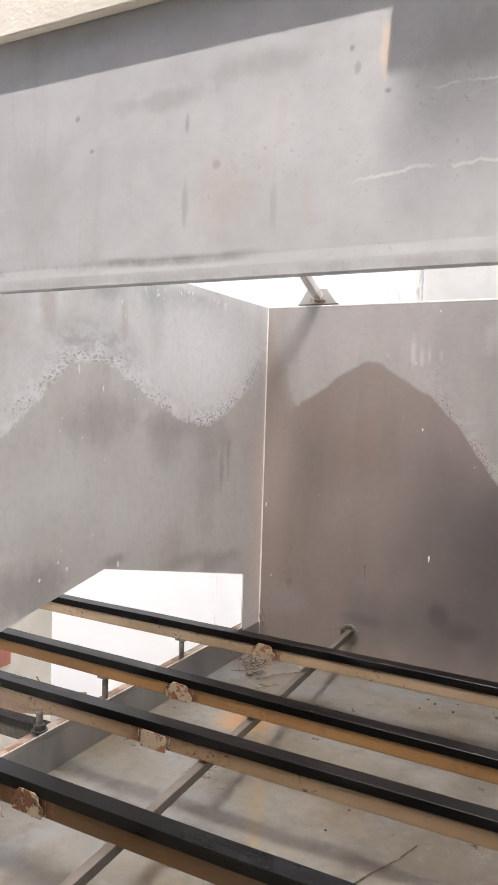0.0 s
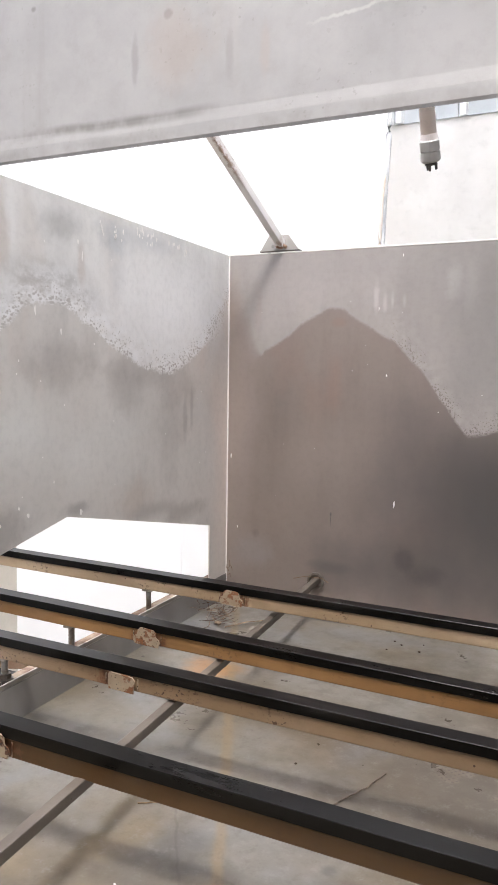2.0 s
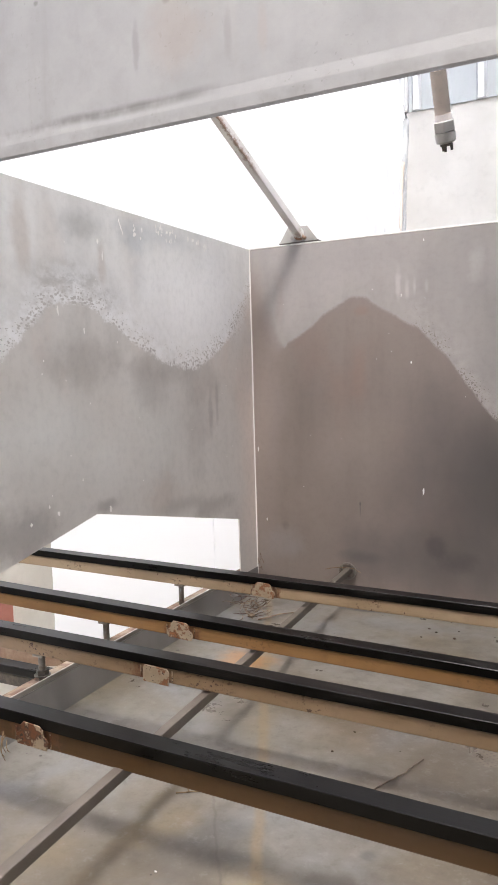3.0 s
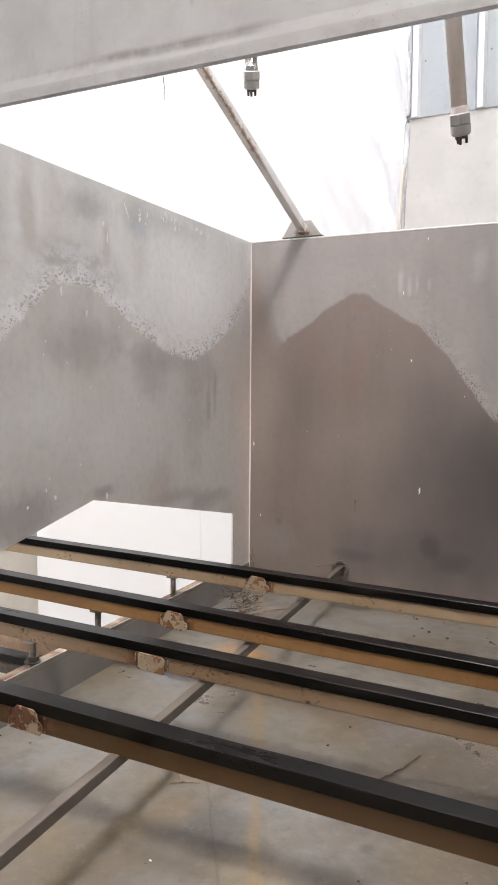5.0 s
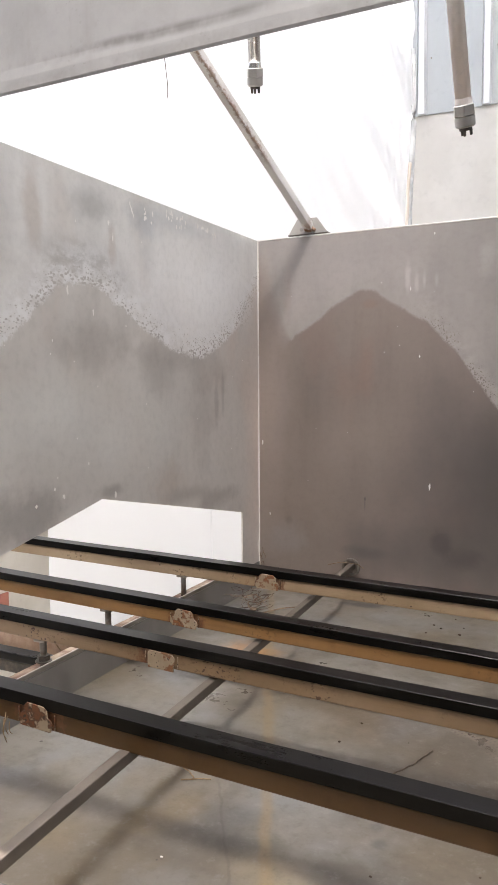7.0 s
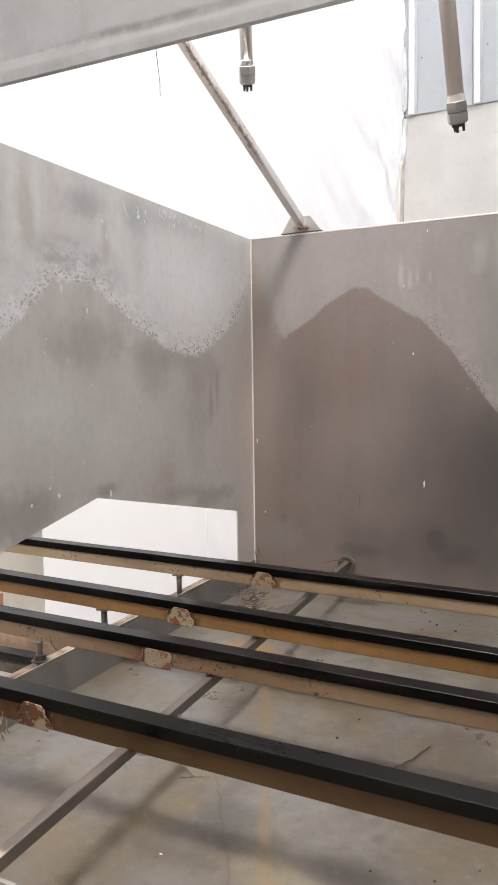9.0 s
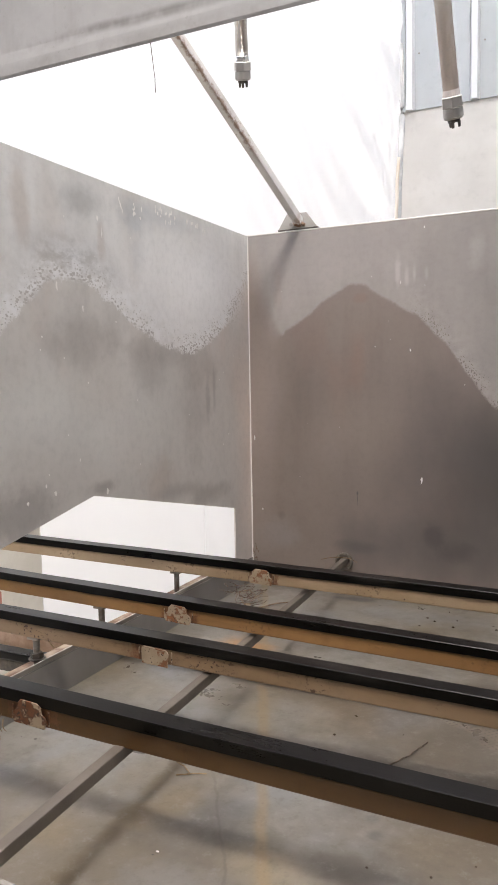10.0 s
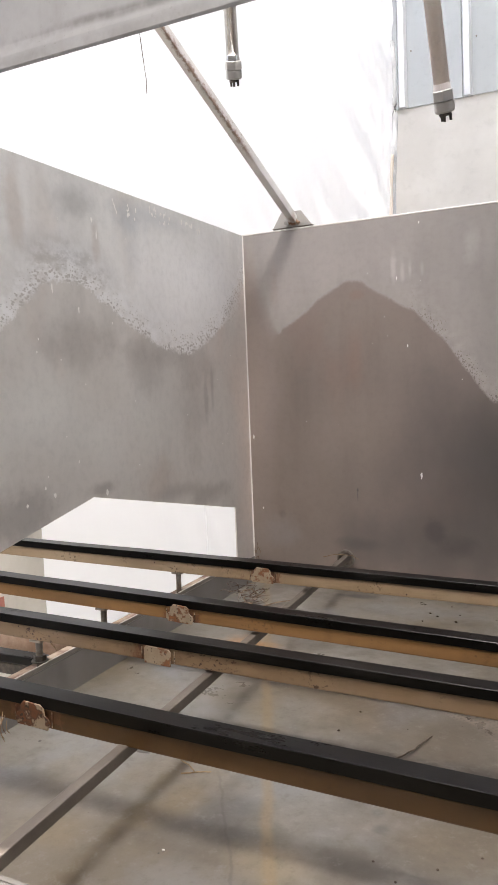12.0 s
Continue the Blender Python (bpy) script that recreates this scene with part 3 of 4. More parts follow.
frame_rust = mottled("rusty_frame", (0.34, 0.23, 0.16), (0.22, 0.10, 0.05), 24, 0.7, 0.1)
frame_worn = mottled("worn_frame", (0.30, 0.23, 0.17), (0.12, 0.055, 0.03), 30, 0.6, 0.1)
straw_mat = mottled("dry_straw", (0.30, 0.215, 0.125), (0.16, 0.10, 0.05), 80, 0.8)
twig_mat = mottled("dark_twig", (0.045, 0.032, 0.024), (0.14, 0.105, 0.075), 90, 0.8)
fibre_dark = mottled("dark_fibre", (0.13, 0.085, 0.055), (0.26, 0.19, 0.13), 70, 0.85)
clad_paint = mottled("cladding_paint", (0.40, 0.425, 0.428), (0.365, 0.388, 0.394), 3, 0.45, 0.1, (1, 1, 0.3), 0.1)
clad_rib = mottled("cladding_rib", (0.68, 0.695, 0.70), (0.61, 0.63, 0.64), 3, 0.4, 0.1, (1, 1, 0.3), 0.1)
plaster = mottled("plaster", (0.60, 0.585, 0.55), (0.53, 0.515, 0.48), 2.2, 0.9)
concrete = mottled("concrete", (0.30, 0.285, 0.265), (0.22, 0.21, 0.195), 1.3, 0.9)
unseen_wall_grey = mottled("unseen_wall_grey", (0.20, 0.197, 0.192), (0.165, 0.163, 0.16), 1.3, 0.9)
yard_grey = mottled("roof_grey", (0.34, 0.34, 0.34), (0.27, 0.27, 0.27), 2.0, 0.6, 0.2)
housing_paint = mottled("housing_paint", (0.62, 0.58, 0.51), (0.54, 0.50, 0.43), 5, 0.5)
lip_paint = mottled("lip_paint", (0.40, 0.375, 0.33), (0.34, 0.315, 0.27), 12, 0.5)
red_paint = mottled("red_paint", (0.42, 0.17, 0.12), (0.36, 0.13, 0.09), 8, 0.5)
brown_cloth = mottled("brown_belt", (0.24, 0.15, 0.10), (0.34, 0.24, 0.17), 20, 0.8)


def sheet_plastic(name, through_share, relief):
    """White film that lets part of the light through."""
    m = Mat(name, 0.35)
    c = m.mix(m.noise(2.0, 4, 0.5, (1, 1, 0.3)), (0.82, 0.82, 0.82), (0.88, 0.88, 0.875))
    m.color(c)
    tr = m.t.nodes.new("ShaderNodeBsdfTranslucent")
    tr.inputs["Color"].default_value = (0.91, 0.925, 0.95, 1)
    mx = m.t.nodes.new("ShaderNodeMixShader")
    mx.inputs[0].default_value = through_share
    out = m.t.nodes["Material Output"]
    m.t.links.new(m.p.outputs[0], mx.inputs[1])
    m.t.links.new(tr.outputs[0], mx.inputs[2])
    m.t.links.new(mx.outputs[0], out.inputs["Surface"])
    m.relief(m.noise(5, 4, 0.6, (1, 1, 0.25)), relief, 0.02)
    return m.m


film = sheet_plastic("white_film", 0.58, 0.5)
roof_film = sheet_plastic("roof_film", 0.70, 0.1)
hem_plastic = mottled("creased_plastic", (0.80, 0.80, 0.80), (0.55, 0.56, 0.57), 40, 0.25, 0.0, (1, 1, 0.4), 0.8)
tape_mat = mottled("beige_tape", (0.80, 0.73, 0.65), (0.74, 0.65, 0.55), 7, 0.5)
crumb_mat = mottled("dark_dirt", (0.05, 0.035, 0.024), (0.09, 0.065, 0.045), 70, 0.9)
clump_mat = mottled("matted_fibre", (0.12, 0.075, 0.05), (0.06, 0.036, 0.024), 80, 0.85)
sill_steel = plain_steel("sill_steel", (0.075, 0.07, 0.064), 0.5, 0.1, 0.5)
trim_steel = plain_steel("trim_steel", (0.24, 0.215, 0.19), 0.45, 0.15, 0.6)
lime_mat = mottled("dried_lime", (0.90, 0.88, 0.85), (0.84, 0.82, 0.78), 90, 0.8)


# ---- mesh helpers ----
def thing(name, place, label, category, group="", kind=""):
    ob = new(name)
    ob.location = place
    ob.empty_display_size = 0.05
    return tagged(ob, label, category, group, kind)


def mesh_of(name, bm, material, smooth=False):
    bmesh.ops.recalc_face_normals(bm, faces=bm.faces)
    me = bpy.data.meshes.new(name)
    bm.to_mesh(me)
    bm.free()
    me.materials.append(material)
    if smooth:
        me.polygons.foreach_set("use_smooth", [True] * len(me.polygons))
    return me


def root_of(ob):
    while ob.parent:
        ob = ob.parent
    return ob


def part(name, bm, material, parent, label="", smooth=False):
    """One mesh, given in world metres, under a thing or a part of it."""
    ob = new(name, mesh_of(name, bm, material, smooth))
    ob.parent = parent
    base = root_of(parent)
    if parent is base:
        ob.matrix_parent_inverse = Matrix.Translation(base.location).inverted()
    if label:
        ob["label"] = label
    return ob


def solo(name, bm, material, label, category, group="", kind="", smooth=False):
    return tagged(new(name, mesh_of(name, bm, material, smooth)), label, category, group, kind)


def add_box(bm, lo, hi, bevel=0.0, m=None):
    c = [(a + b) / 2 for a, b in zip(lo, hi)]
    s = [b - a for a, b in zip(lo, hi)]
    r = bmesh.ops.create_cube(bm, size=1.0, matrix=(m or Matrix()) @ Matrix.Translation(c) @ Matrix.Diagonal((*s, 1)))
    if bevel:
        edges = {e for v in r["verts"] for e in v.link_edges}
        bmesh.ops.bevel(bm, geom=list(edges), offset=bevel, segments=2, affect="EDGES", profile=0.5)
    return bm


def box(lo, hi, bevel=0.0, m=None):
    return add_box(bmesh.new(), lo, hi, bevel, m)


def between(a, b, roll=0.0):
    """The pose whose z runs from a to b, at a."""
    a, b = Vector(a), Vector(b)
    return Matrix.Translation(a) @ (b - a).to_track_quat("Z", "Y").to_matrix().to_4x4() @ Matrix.Rotation(radians(roll), 4, "Z")


def along(a, b):
    """As between(), with x level and y upward."""
    a, b = Vector(a), Vector(b)
    z = (b - a).normalized()
    x = Vector((0, 0, 1)).cross(z).normalized() * -1
    y = z.cross(x)
    return Matrix.Translation(a) @ Matrix((x, y, z)).transposed().to_4x4()


def add_tube(bm, a, b, r0, r1=None, seg=20, cap=True, roll=0.0):
    h = (Vector(b) - Vector(a)).length
    bmesh.ops.create_cone(bm, cap_ends=cap, segments=seg, radius1=r0, radius2=r0 if r1 is None else r1, depth=h,
                          matrix=between(a, b, roll) @ Matrix.Translation((0, 0, h / 2)))
    return bm


def prism(faces, shift, bevel=0.0):
    """A plate from flat faces that share corners, with the thickness and direction of shift."""
    bm = bmesh.new()
    made = {}
    for f in faces:
        for p in f:
            if p not in made:
                made[p] = bm.verts.new(p)
    fs = [bm.faces.new([made[p] for p in f]) for f in faces]
    r = bmesh.ops.extrude_face_region(bm, geom=fs)
    bmesh.ops.translate(bm, verts=[v for v in r["geom"] if isinstance(v, bmesh.types.BMVert)], vec=shift)
    if bevel:
        sharp = [e for e in bm.edges if len(e.link_faces) == 2 and e.calc_face_angle(0) > 0.6]
        bmesh.ops.bevel(bm, geom=sharp, offset=bevel, segments=1, affect="EDGES")
    return bm


def wire_mesh(points, r, seg=6, taper=1.0):
    """A round bent wire or stalk through the points."""
    bm = bmesh.new()
    rings = []
    pts = [Vector(p) for p in points]
    for i, p in enumerate(pts):
        d = (pts[min(i + 1, len(pts) - 1)] - pts[max(i - 1, 0)]).normalized()
        q = d.to_track_quat("Z", "Y")
        rr = r * (1 + (taper - 1) * i / (len(pts) - 1))
        rings.append([bm.verts.new(p + q @ Vector((rr * math.cos(6.2832 * k / seg), rr * math.sin(6.2832 * k / seg), 0))) for k in range(seg)])
    for a, b in zip(rings, rings[1:]):
        for k in range(seg):
            bm.faces.new((a[k], a[(k + 1) % seg], b[(k + 1) % seg], b[k]))
    bm.faces.new(rings[0][::-1]), bm.faces.new(rings[-1])
    return bm


# ---- setting ----
X1, YF, ZT = 1.08, -1.243, 1.70
solo("ground", box((-30, -30, -0.2), (30, 30, 0.0)), concrete, "grey concrete yard with dusty stains", "ground", kind="structure")
solo("wall_north", box((-14, 2.72, 0), (10, 2.95, 3.99)), plaster, "cream plastered wall below metal cladding", "wall", kind="structure")
# unseen wall added behind the camera to hold back sky light
solo("added_wall_south", box((-14, -3.4, 0), (10, -3.2, 4.2)), unseen_wall_grey, "added unseen grey wall that holds back sky light", "wall", kind="structure")


def added_roof():
    """Added unseen roof in sheets that diffuses the sun, ending over the operator's side."""
    t = thing("added_roof", (0, -0.5, 4.0), "added unseen translucent roof that softens the light over the machine", "roof", kind="structure")
    edge = YF - 0.003 - (4.0 - 1.70) / 4.2
    part("roof_sheet", box((-9, edge, 4.0), (0.805, 1.17, 4.004)), roof_film, t)
    # cut short past the curtain so that sun brightens its far side
    part("roof_sheet", box((-0.30, 1.173, 4.0), (0.799, 2.72, 4.004)), roof_film, t)
    # set further out to drop shade on the apron's right
    part("roof_sheet", box((0.808, edge - 0.028, 4.0), (1.85, 2.72, 4.004)), roof_film, t)
    # opaque part, added to dim the right of the cabinet
    part("roof_shade_panel", box((1.853, edge - 0.028, 4.0), (9, 2.72, 4.03)), yard_grey, t, "added solid grey panel that dims the right side")
    # frame round the added lamp; the sheets above it are closed
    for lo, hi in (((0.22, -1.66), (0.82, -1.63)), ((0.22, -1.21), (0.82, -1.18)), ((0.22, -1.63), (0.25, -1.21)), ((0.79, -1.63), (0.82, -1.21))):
        part("added_lamp_frame", box((*lo, 3.955), (*hi, 3.9995), 0.002), yard_grey, t)
    for x in (-6.0, 5.0):
        for y in (-1.9, 0.8):
            part("post", box((x - 0.05, y - 0.05, 0.0), (x + 0.05, y + 0.05, 4.0), 0.004), yard_grey, t)


added_roof()


def cladding():
    """Blue-grey profiled sheets over the plaster, each with its raised ribs."""
    t = thing("wall_cladding", (0, 2.7, 2.85), "blue-grey profiled metal cladding with pale ribs", "cladding", kind="structure")
    lean = Matrix.Translation((0, 2.722, 2.855)) @ Matrix.Rotation(radians(-0.2), 4, "Y")
    pitch = 0.350
    for i in range(-9, 8):
        x = -0.298 + i * pitch
        part("cladding_sheet", box((x, -0.012, 0), (x + pitch - 0.003, -0.006, 1.05), m=lean), clad_paint, t)
        rib = prism([((x, -0.0125, 0.0), (x + 0.050, -0.0125, 0.0), (x + 0.040, -0.040, 0.0), (x + 0.010, -0.040, 0.0))], (0, 0, 1.05))
        bmesh.ops.transform(rib, matrix=lean, verts=rib.verts)
        part("rib", rib, clad_rib, t)
        for k in range(2):
            s = bmesh.new()
            z = 0.30 + 0.5 * k
            add_tube(s, lean @ Vector((x + 0.075, -0.012, z)), lean @ Vector((x + 0.075, -0.018, z)), 0.0045, seg=6)
            part("screw", s, bolt_zinc, t)


cladding()


def hem_x(z):
    """Where the free edge of the curtain hangs."""
    return 0.067 + 0.014 * (z - 1.9) + 0.004 * math.sin(z * 9.0)


def plastic_curtain():
    """A hanging film with folds, gathered towards its free edge."""
    bm = bmesh.new()
    nx, nz = 190, 150
    grid = []
    for j in range(nz + 1):
        z = 0.02 + 3.6 * j / nz
        edge = hem_x(z) - max(0.0, z - 2.70) * 1.2
        row = []
        for i in range(nx + 1):
            s = 1 - (1 - i / nx) ** 2.2
            x = -4.6 + (edge + 4.6) * s
            d = edge - x
            y = 1.1 + 0.02 * noise.noise((x * 2.2, 0, z * 0.8)) + 0.045 * math.exp(-d * 2.6) * noise.noise((x * 9 + z * 4, 2, z * 2.0)) + 0.035 * math.exp(-d * 4) * noise.noise((x * 26 + z * 9, 7, z * 5.0)) + 0.02 * math.exp(-d * 9) * noise.noise((x * 60, 3, z * 14.0))
            y += 0.05 * noise.noise((x * 0.9, 4, z * 0.4)) + 0.02 * math.exp(-d * 40)
            row.append(bm.verts.new((x, y, z)))
        grid.append(row)
    for a, b in zip(grid, grid[1:]):
        for i in range(nx):
            bm.faces.new((a[i], a[i + 1], b[i + 1], b[i]))
    t = thing("plastic_curtain", (-2.2, 1.1, 0.0), "white translucent plastic sheet hanging in loose folds", "curtain")
    part("film", bm, film, t, smooth=True)
    hem = wire_mesh([(hem_x(z), 1.115 + 0.004 * math.sin(z * 17), z + 0.004 * math.sin(z * 41))
                     for z in [0.1 + 0.03 * k for k in range(82)]], 0.010, 8)
    part("rolled_hem", hem, hem_plastic, t, "creased rolled edge", smooth=True)
    tape = wire_mesh([(hem_x(z) - 0.003 + 0.001 * math.sin(z * 45) + 0.003, 1.086, z) for z in [1.72 + 0.02 * k for k in range(22)]], 0.0060, 6)
    part("tape", tape, tape_mat, t, "strip of beige tape", smooth=True)
    part("overlap_seam", wire_mesh([(-0.740, 1.085 + 0.01 * math.sin(z * 3), z) for z in [0.2 + 0.1 * k for k in range(11)]], 0.0022, 6), film, t, smooth=True)
    pole = bmesh.new()
    add_tube(pole, (-4.5, 1.12, 3.6), (0.0, 1.12, 3.6), 0.02)
    part("top_pole", pole, bolt_zinc, t, smooth=True)


plastic_curtain()


def wash_cabinet():
    """The open sheet-metal box that the rails run through."""
    t = thing("wash_cabinet", (0.8, -0.62, 0.0), "open galvanised spray washing cabinet, stained and wet inside", "washing machine")
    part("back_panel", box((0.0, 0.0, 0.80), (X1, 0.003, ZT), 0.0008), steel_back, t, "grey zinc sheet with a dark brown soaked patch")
    o = [(0.0, 0.0, 0.80), (0.0, 0.0, ZT), (0.0, -0.587, ZT), (0.0, YF, ZT), (0.0, YF, 0.80)]
    h = [(0.0, -0.085, 0.968), (0.0, -0.085, 1.091), (0.0, -0.587, 1.194), (0.0, -1.09, 1.091), (0.0, -1.09, 0.968)]
    o = [(x - 0.0005, y, z) for x, y, z in o]
    h = [(x - 0.0005, y, z) for x, y, z in h]
    faces = [(o[i], o[(i + 1) % 5], h[(i + 1) % 5], h[i]) for i in range(5)]
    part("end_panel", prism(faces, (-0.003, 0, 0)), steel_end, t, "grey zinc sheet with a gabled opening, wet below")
    # unseen far end, kept near and dark to shade the right side
    far = [[(X1 + 0.004, y, z) for _, y, z in f] for f in faces]
    part("end_panel", prism([tuple(f) for f in far], (0.003, 0, 0)), tray_steel, t)
    # front: an upper apron with a folded lip, and a low sill
    prof = [(YF - 0.0021, ZT), (YF - 0.0021, 1.5305), (YF - 0.0024, 1.5292), (YF - 0.0029, 1.529), (YF - 0.0032, 1.5305), (YF - 0.0032, 1.536), (YF - 0.0030, 1.541), (YF - 0.003, ZT)]
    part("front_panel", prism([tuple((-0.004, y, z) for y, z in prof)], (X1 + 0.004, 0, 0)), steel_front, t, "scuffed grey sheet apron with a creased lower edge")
    part("top_lip", box((-0.03, YF - 0.0097, 1.668), (X1, YF - 0.0035, 1.712), 0.001), lip_paint, t, "cream painted angle along the top")
    # unseen flange added to cast the block of shade on the apron
    part("top_shade_flange", box((0.667, YF - 0.0270, 1.7125), (X1, YF - 0.0035, 1.7165), 0.001), lip_paint, t, "added cream flange, out of view, that shades the apron")
    part("front_sill", box((-0.004, YF - 0.003, 0.80), (X1, YF, 1.0885), 0.0008), sill_steel, t)
    part("sill_fold", box((-0.004, YF + 0.0005, 1.086), (X1, YF + 0.004, 1.0885), 0.0005), sill_steel, t)
    part("floor_pan", box((0.0005, YF + 0.001, 0.901), (X1, -0.0005, 0.905)), floor_steel, t, "dirty sheet-metal floor with rusty water marks")
    for x in (0.06, X1 - 0.06):
        for y in (YF + 0.05, -0.05):
            part("leg", box((x - 0.025, y - 0.025, 0.0), (x + 0.025, y + 0.025, 0.90), 0.003), bolt_zinc, t)
    part("tray_end_plate", box((0.0002, YF + 0.002, 0.9052), (0.0018, -0.001, 0.9615), 0.0003), tray_steel, t, "dark stained steel strip under the opening")
    # rolled rims and the welded corner
    rim = bmesh.new()
    add_tube(rim, (0, 0.0012, ZT), (X1, 0.0012, ZT), 0.0020, seg=10)
    part("back_rim", rim, edge_steel, t, smooth=True)
    part("corner_weld", prism([((0.0001, -0.0001, 0.9055), (0.0024, -0.0001, 0.9055), (0.0014, -0.0012, 0.9055), (0.0001, -0.0022, 0.9055))], (0, 0, 0.794)), edge_steel, t, "pale weld down the corner")
    part("sill_trim", box((-0.0005, -1.09, 0.9625), (0.0020, -0.085, 0.9695), 0.0004), trim_steel, t)
    # chips and runs of dried lime on the panels
    chips = random.Random(11)
    back = [(0.396, 1.159, 0.0022, 0.009), (0.011, 1.243, 0.0016, 0.006), (0.372, 1.432, 0.0014, 0.0035), (0.029, 1.077, 0.0012, 0.003), (0.352, 1.572, 0.001, 0.004), (0.40, 1.68, 0.001, 0.003)]
    back += [(chips.uniform(0.03, 0.62), chips.uniform(1.15, 1.67), chips.uniform(0.0005, 0.0009), chips.uniform(0.0006, 0.0016)) for _ in range(14)]
    end = [(-0.552, 1.197, 0.004, 0.006), (-0.556, 1.638, 0.0022, 0.004), (-0.545, 1.615, 0.0012, 0.008), (-0.68, 1.212, 0.003, 0.004), (-0.74, 1.205, 0.0022, 0.003), (-0.70, 1.225, 0.0018, 0.003), (-0.62, 1.255, 0.0016, 0.003), (-0.66, 1.52, 0.002, 0.007), (-0.60, 1.492, 0.0016, 0.005)]
    end += [(-0.496 + 0.0025 * k, 1.680 - 0.0045 * k, 0.0013, 0.0032) for k in range(5)]
    for y0, z0, wide, tall, count in ((-0.441, 1.668, 0.014, 0.012, 9), (-0.372, 1.680, 0.012, 0.011, 8), (-0.335, 1.678, 0.020, 0.011, 10), (-0.245, 1.681, 0.030, 0.006, 7), (-0.203, 1.676, 0.008, 0.006, 4)):
        end += [(y0 + chips.uniform(-wide, wide), z0 + chips.uniform(-tall, tall), chips.uniform(0.0010, 0.0026), chips.uniform(0.0016, 0.0052)) for _ in range(count)]
    end += [(chips.uniform(-0.8, -0.04), chips.uniform(1.22, 1.67), chips.uniform(0.0006, 0.0012), chips.uniform(0.0008, 0.002)) for _ in range(26)]
    for on_back, rows in ((True, back), (False, end)):
        for u, z, a, b in rows:
            ring = []
            for k in range(9):
                w, f = 0.6981 * k, chips.uniform(0.6, 1.2)
                p = (u + a * f * math.cos(w), z + b * f * math.sin(w))
                ring.append((p[0], -0.0006, p[1]) if on_back else (0.0004, p[0], p[1]))
            part("lime_fleck", prism([tuple(ring)], (0, -0.0005, 0) if on_back else (0.0005, 0, 0)), lime_mat, t)
    # collar where the cross bar passes the back panel
    ring = bmesh.new()
    for k in range(24):
        a, b = 6.2832 * k / 24, 6.2832 * (k + 1) / 24
        for p, q in ((0.0150, 0.0195),):
            add = [(0.226 + r * math.cos(w), y, 0.972 + r * math.sin(w)) for y in (-0.0005, -0.007) for r, w in ((p, a), (q, a), (q, b), (p, b))]
            v = [ring.verts.new(c) for c in add]
            for f in ((0, 1, 2, 3), (7, 6, 5, 4), (0, 4, 5, 1), (1, 5, 6, 2), (2, 6, 7, 3), (3, 7, 4, 0)):
                ring.faces.new([v[i] for i in f])
    bmesh.ops.remove_doubles(ring, verts=ring.verts, dist=1e-5)
    part("bar_collar", ring, bolt_zinc, t, "small rusty ring")


wash_cabinet()


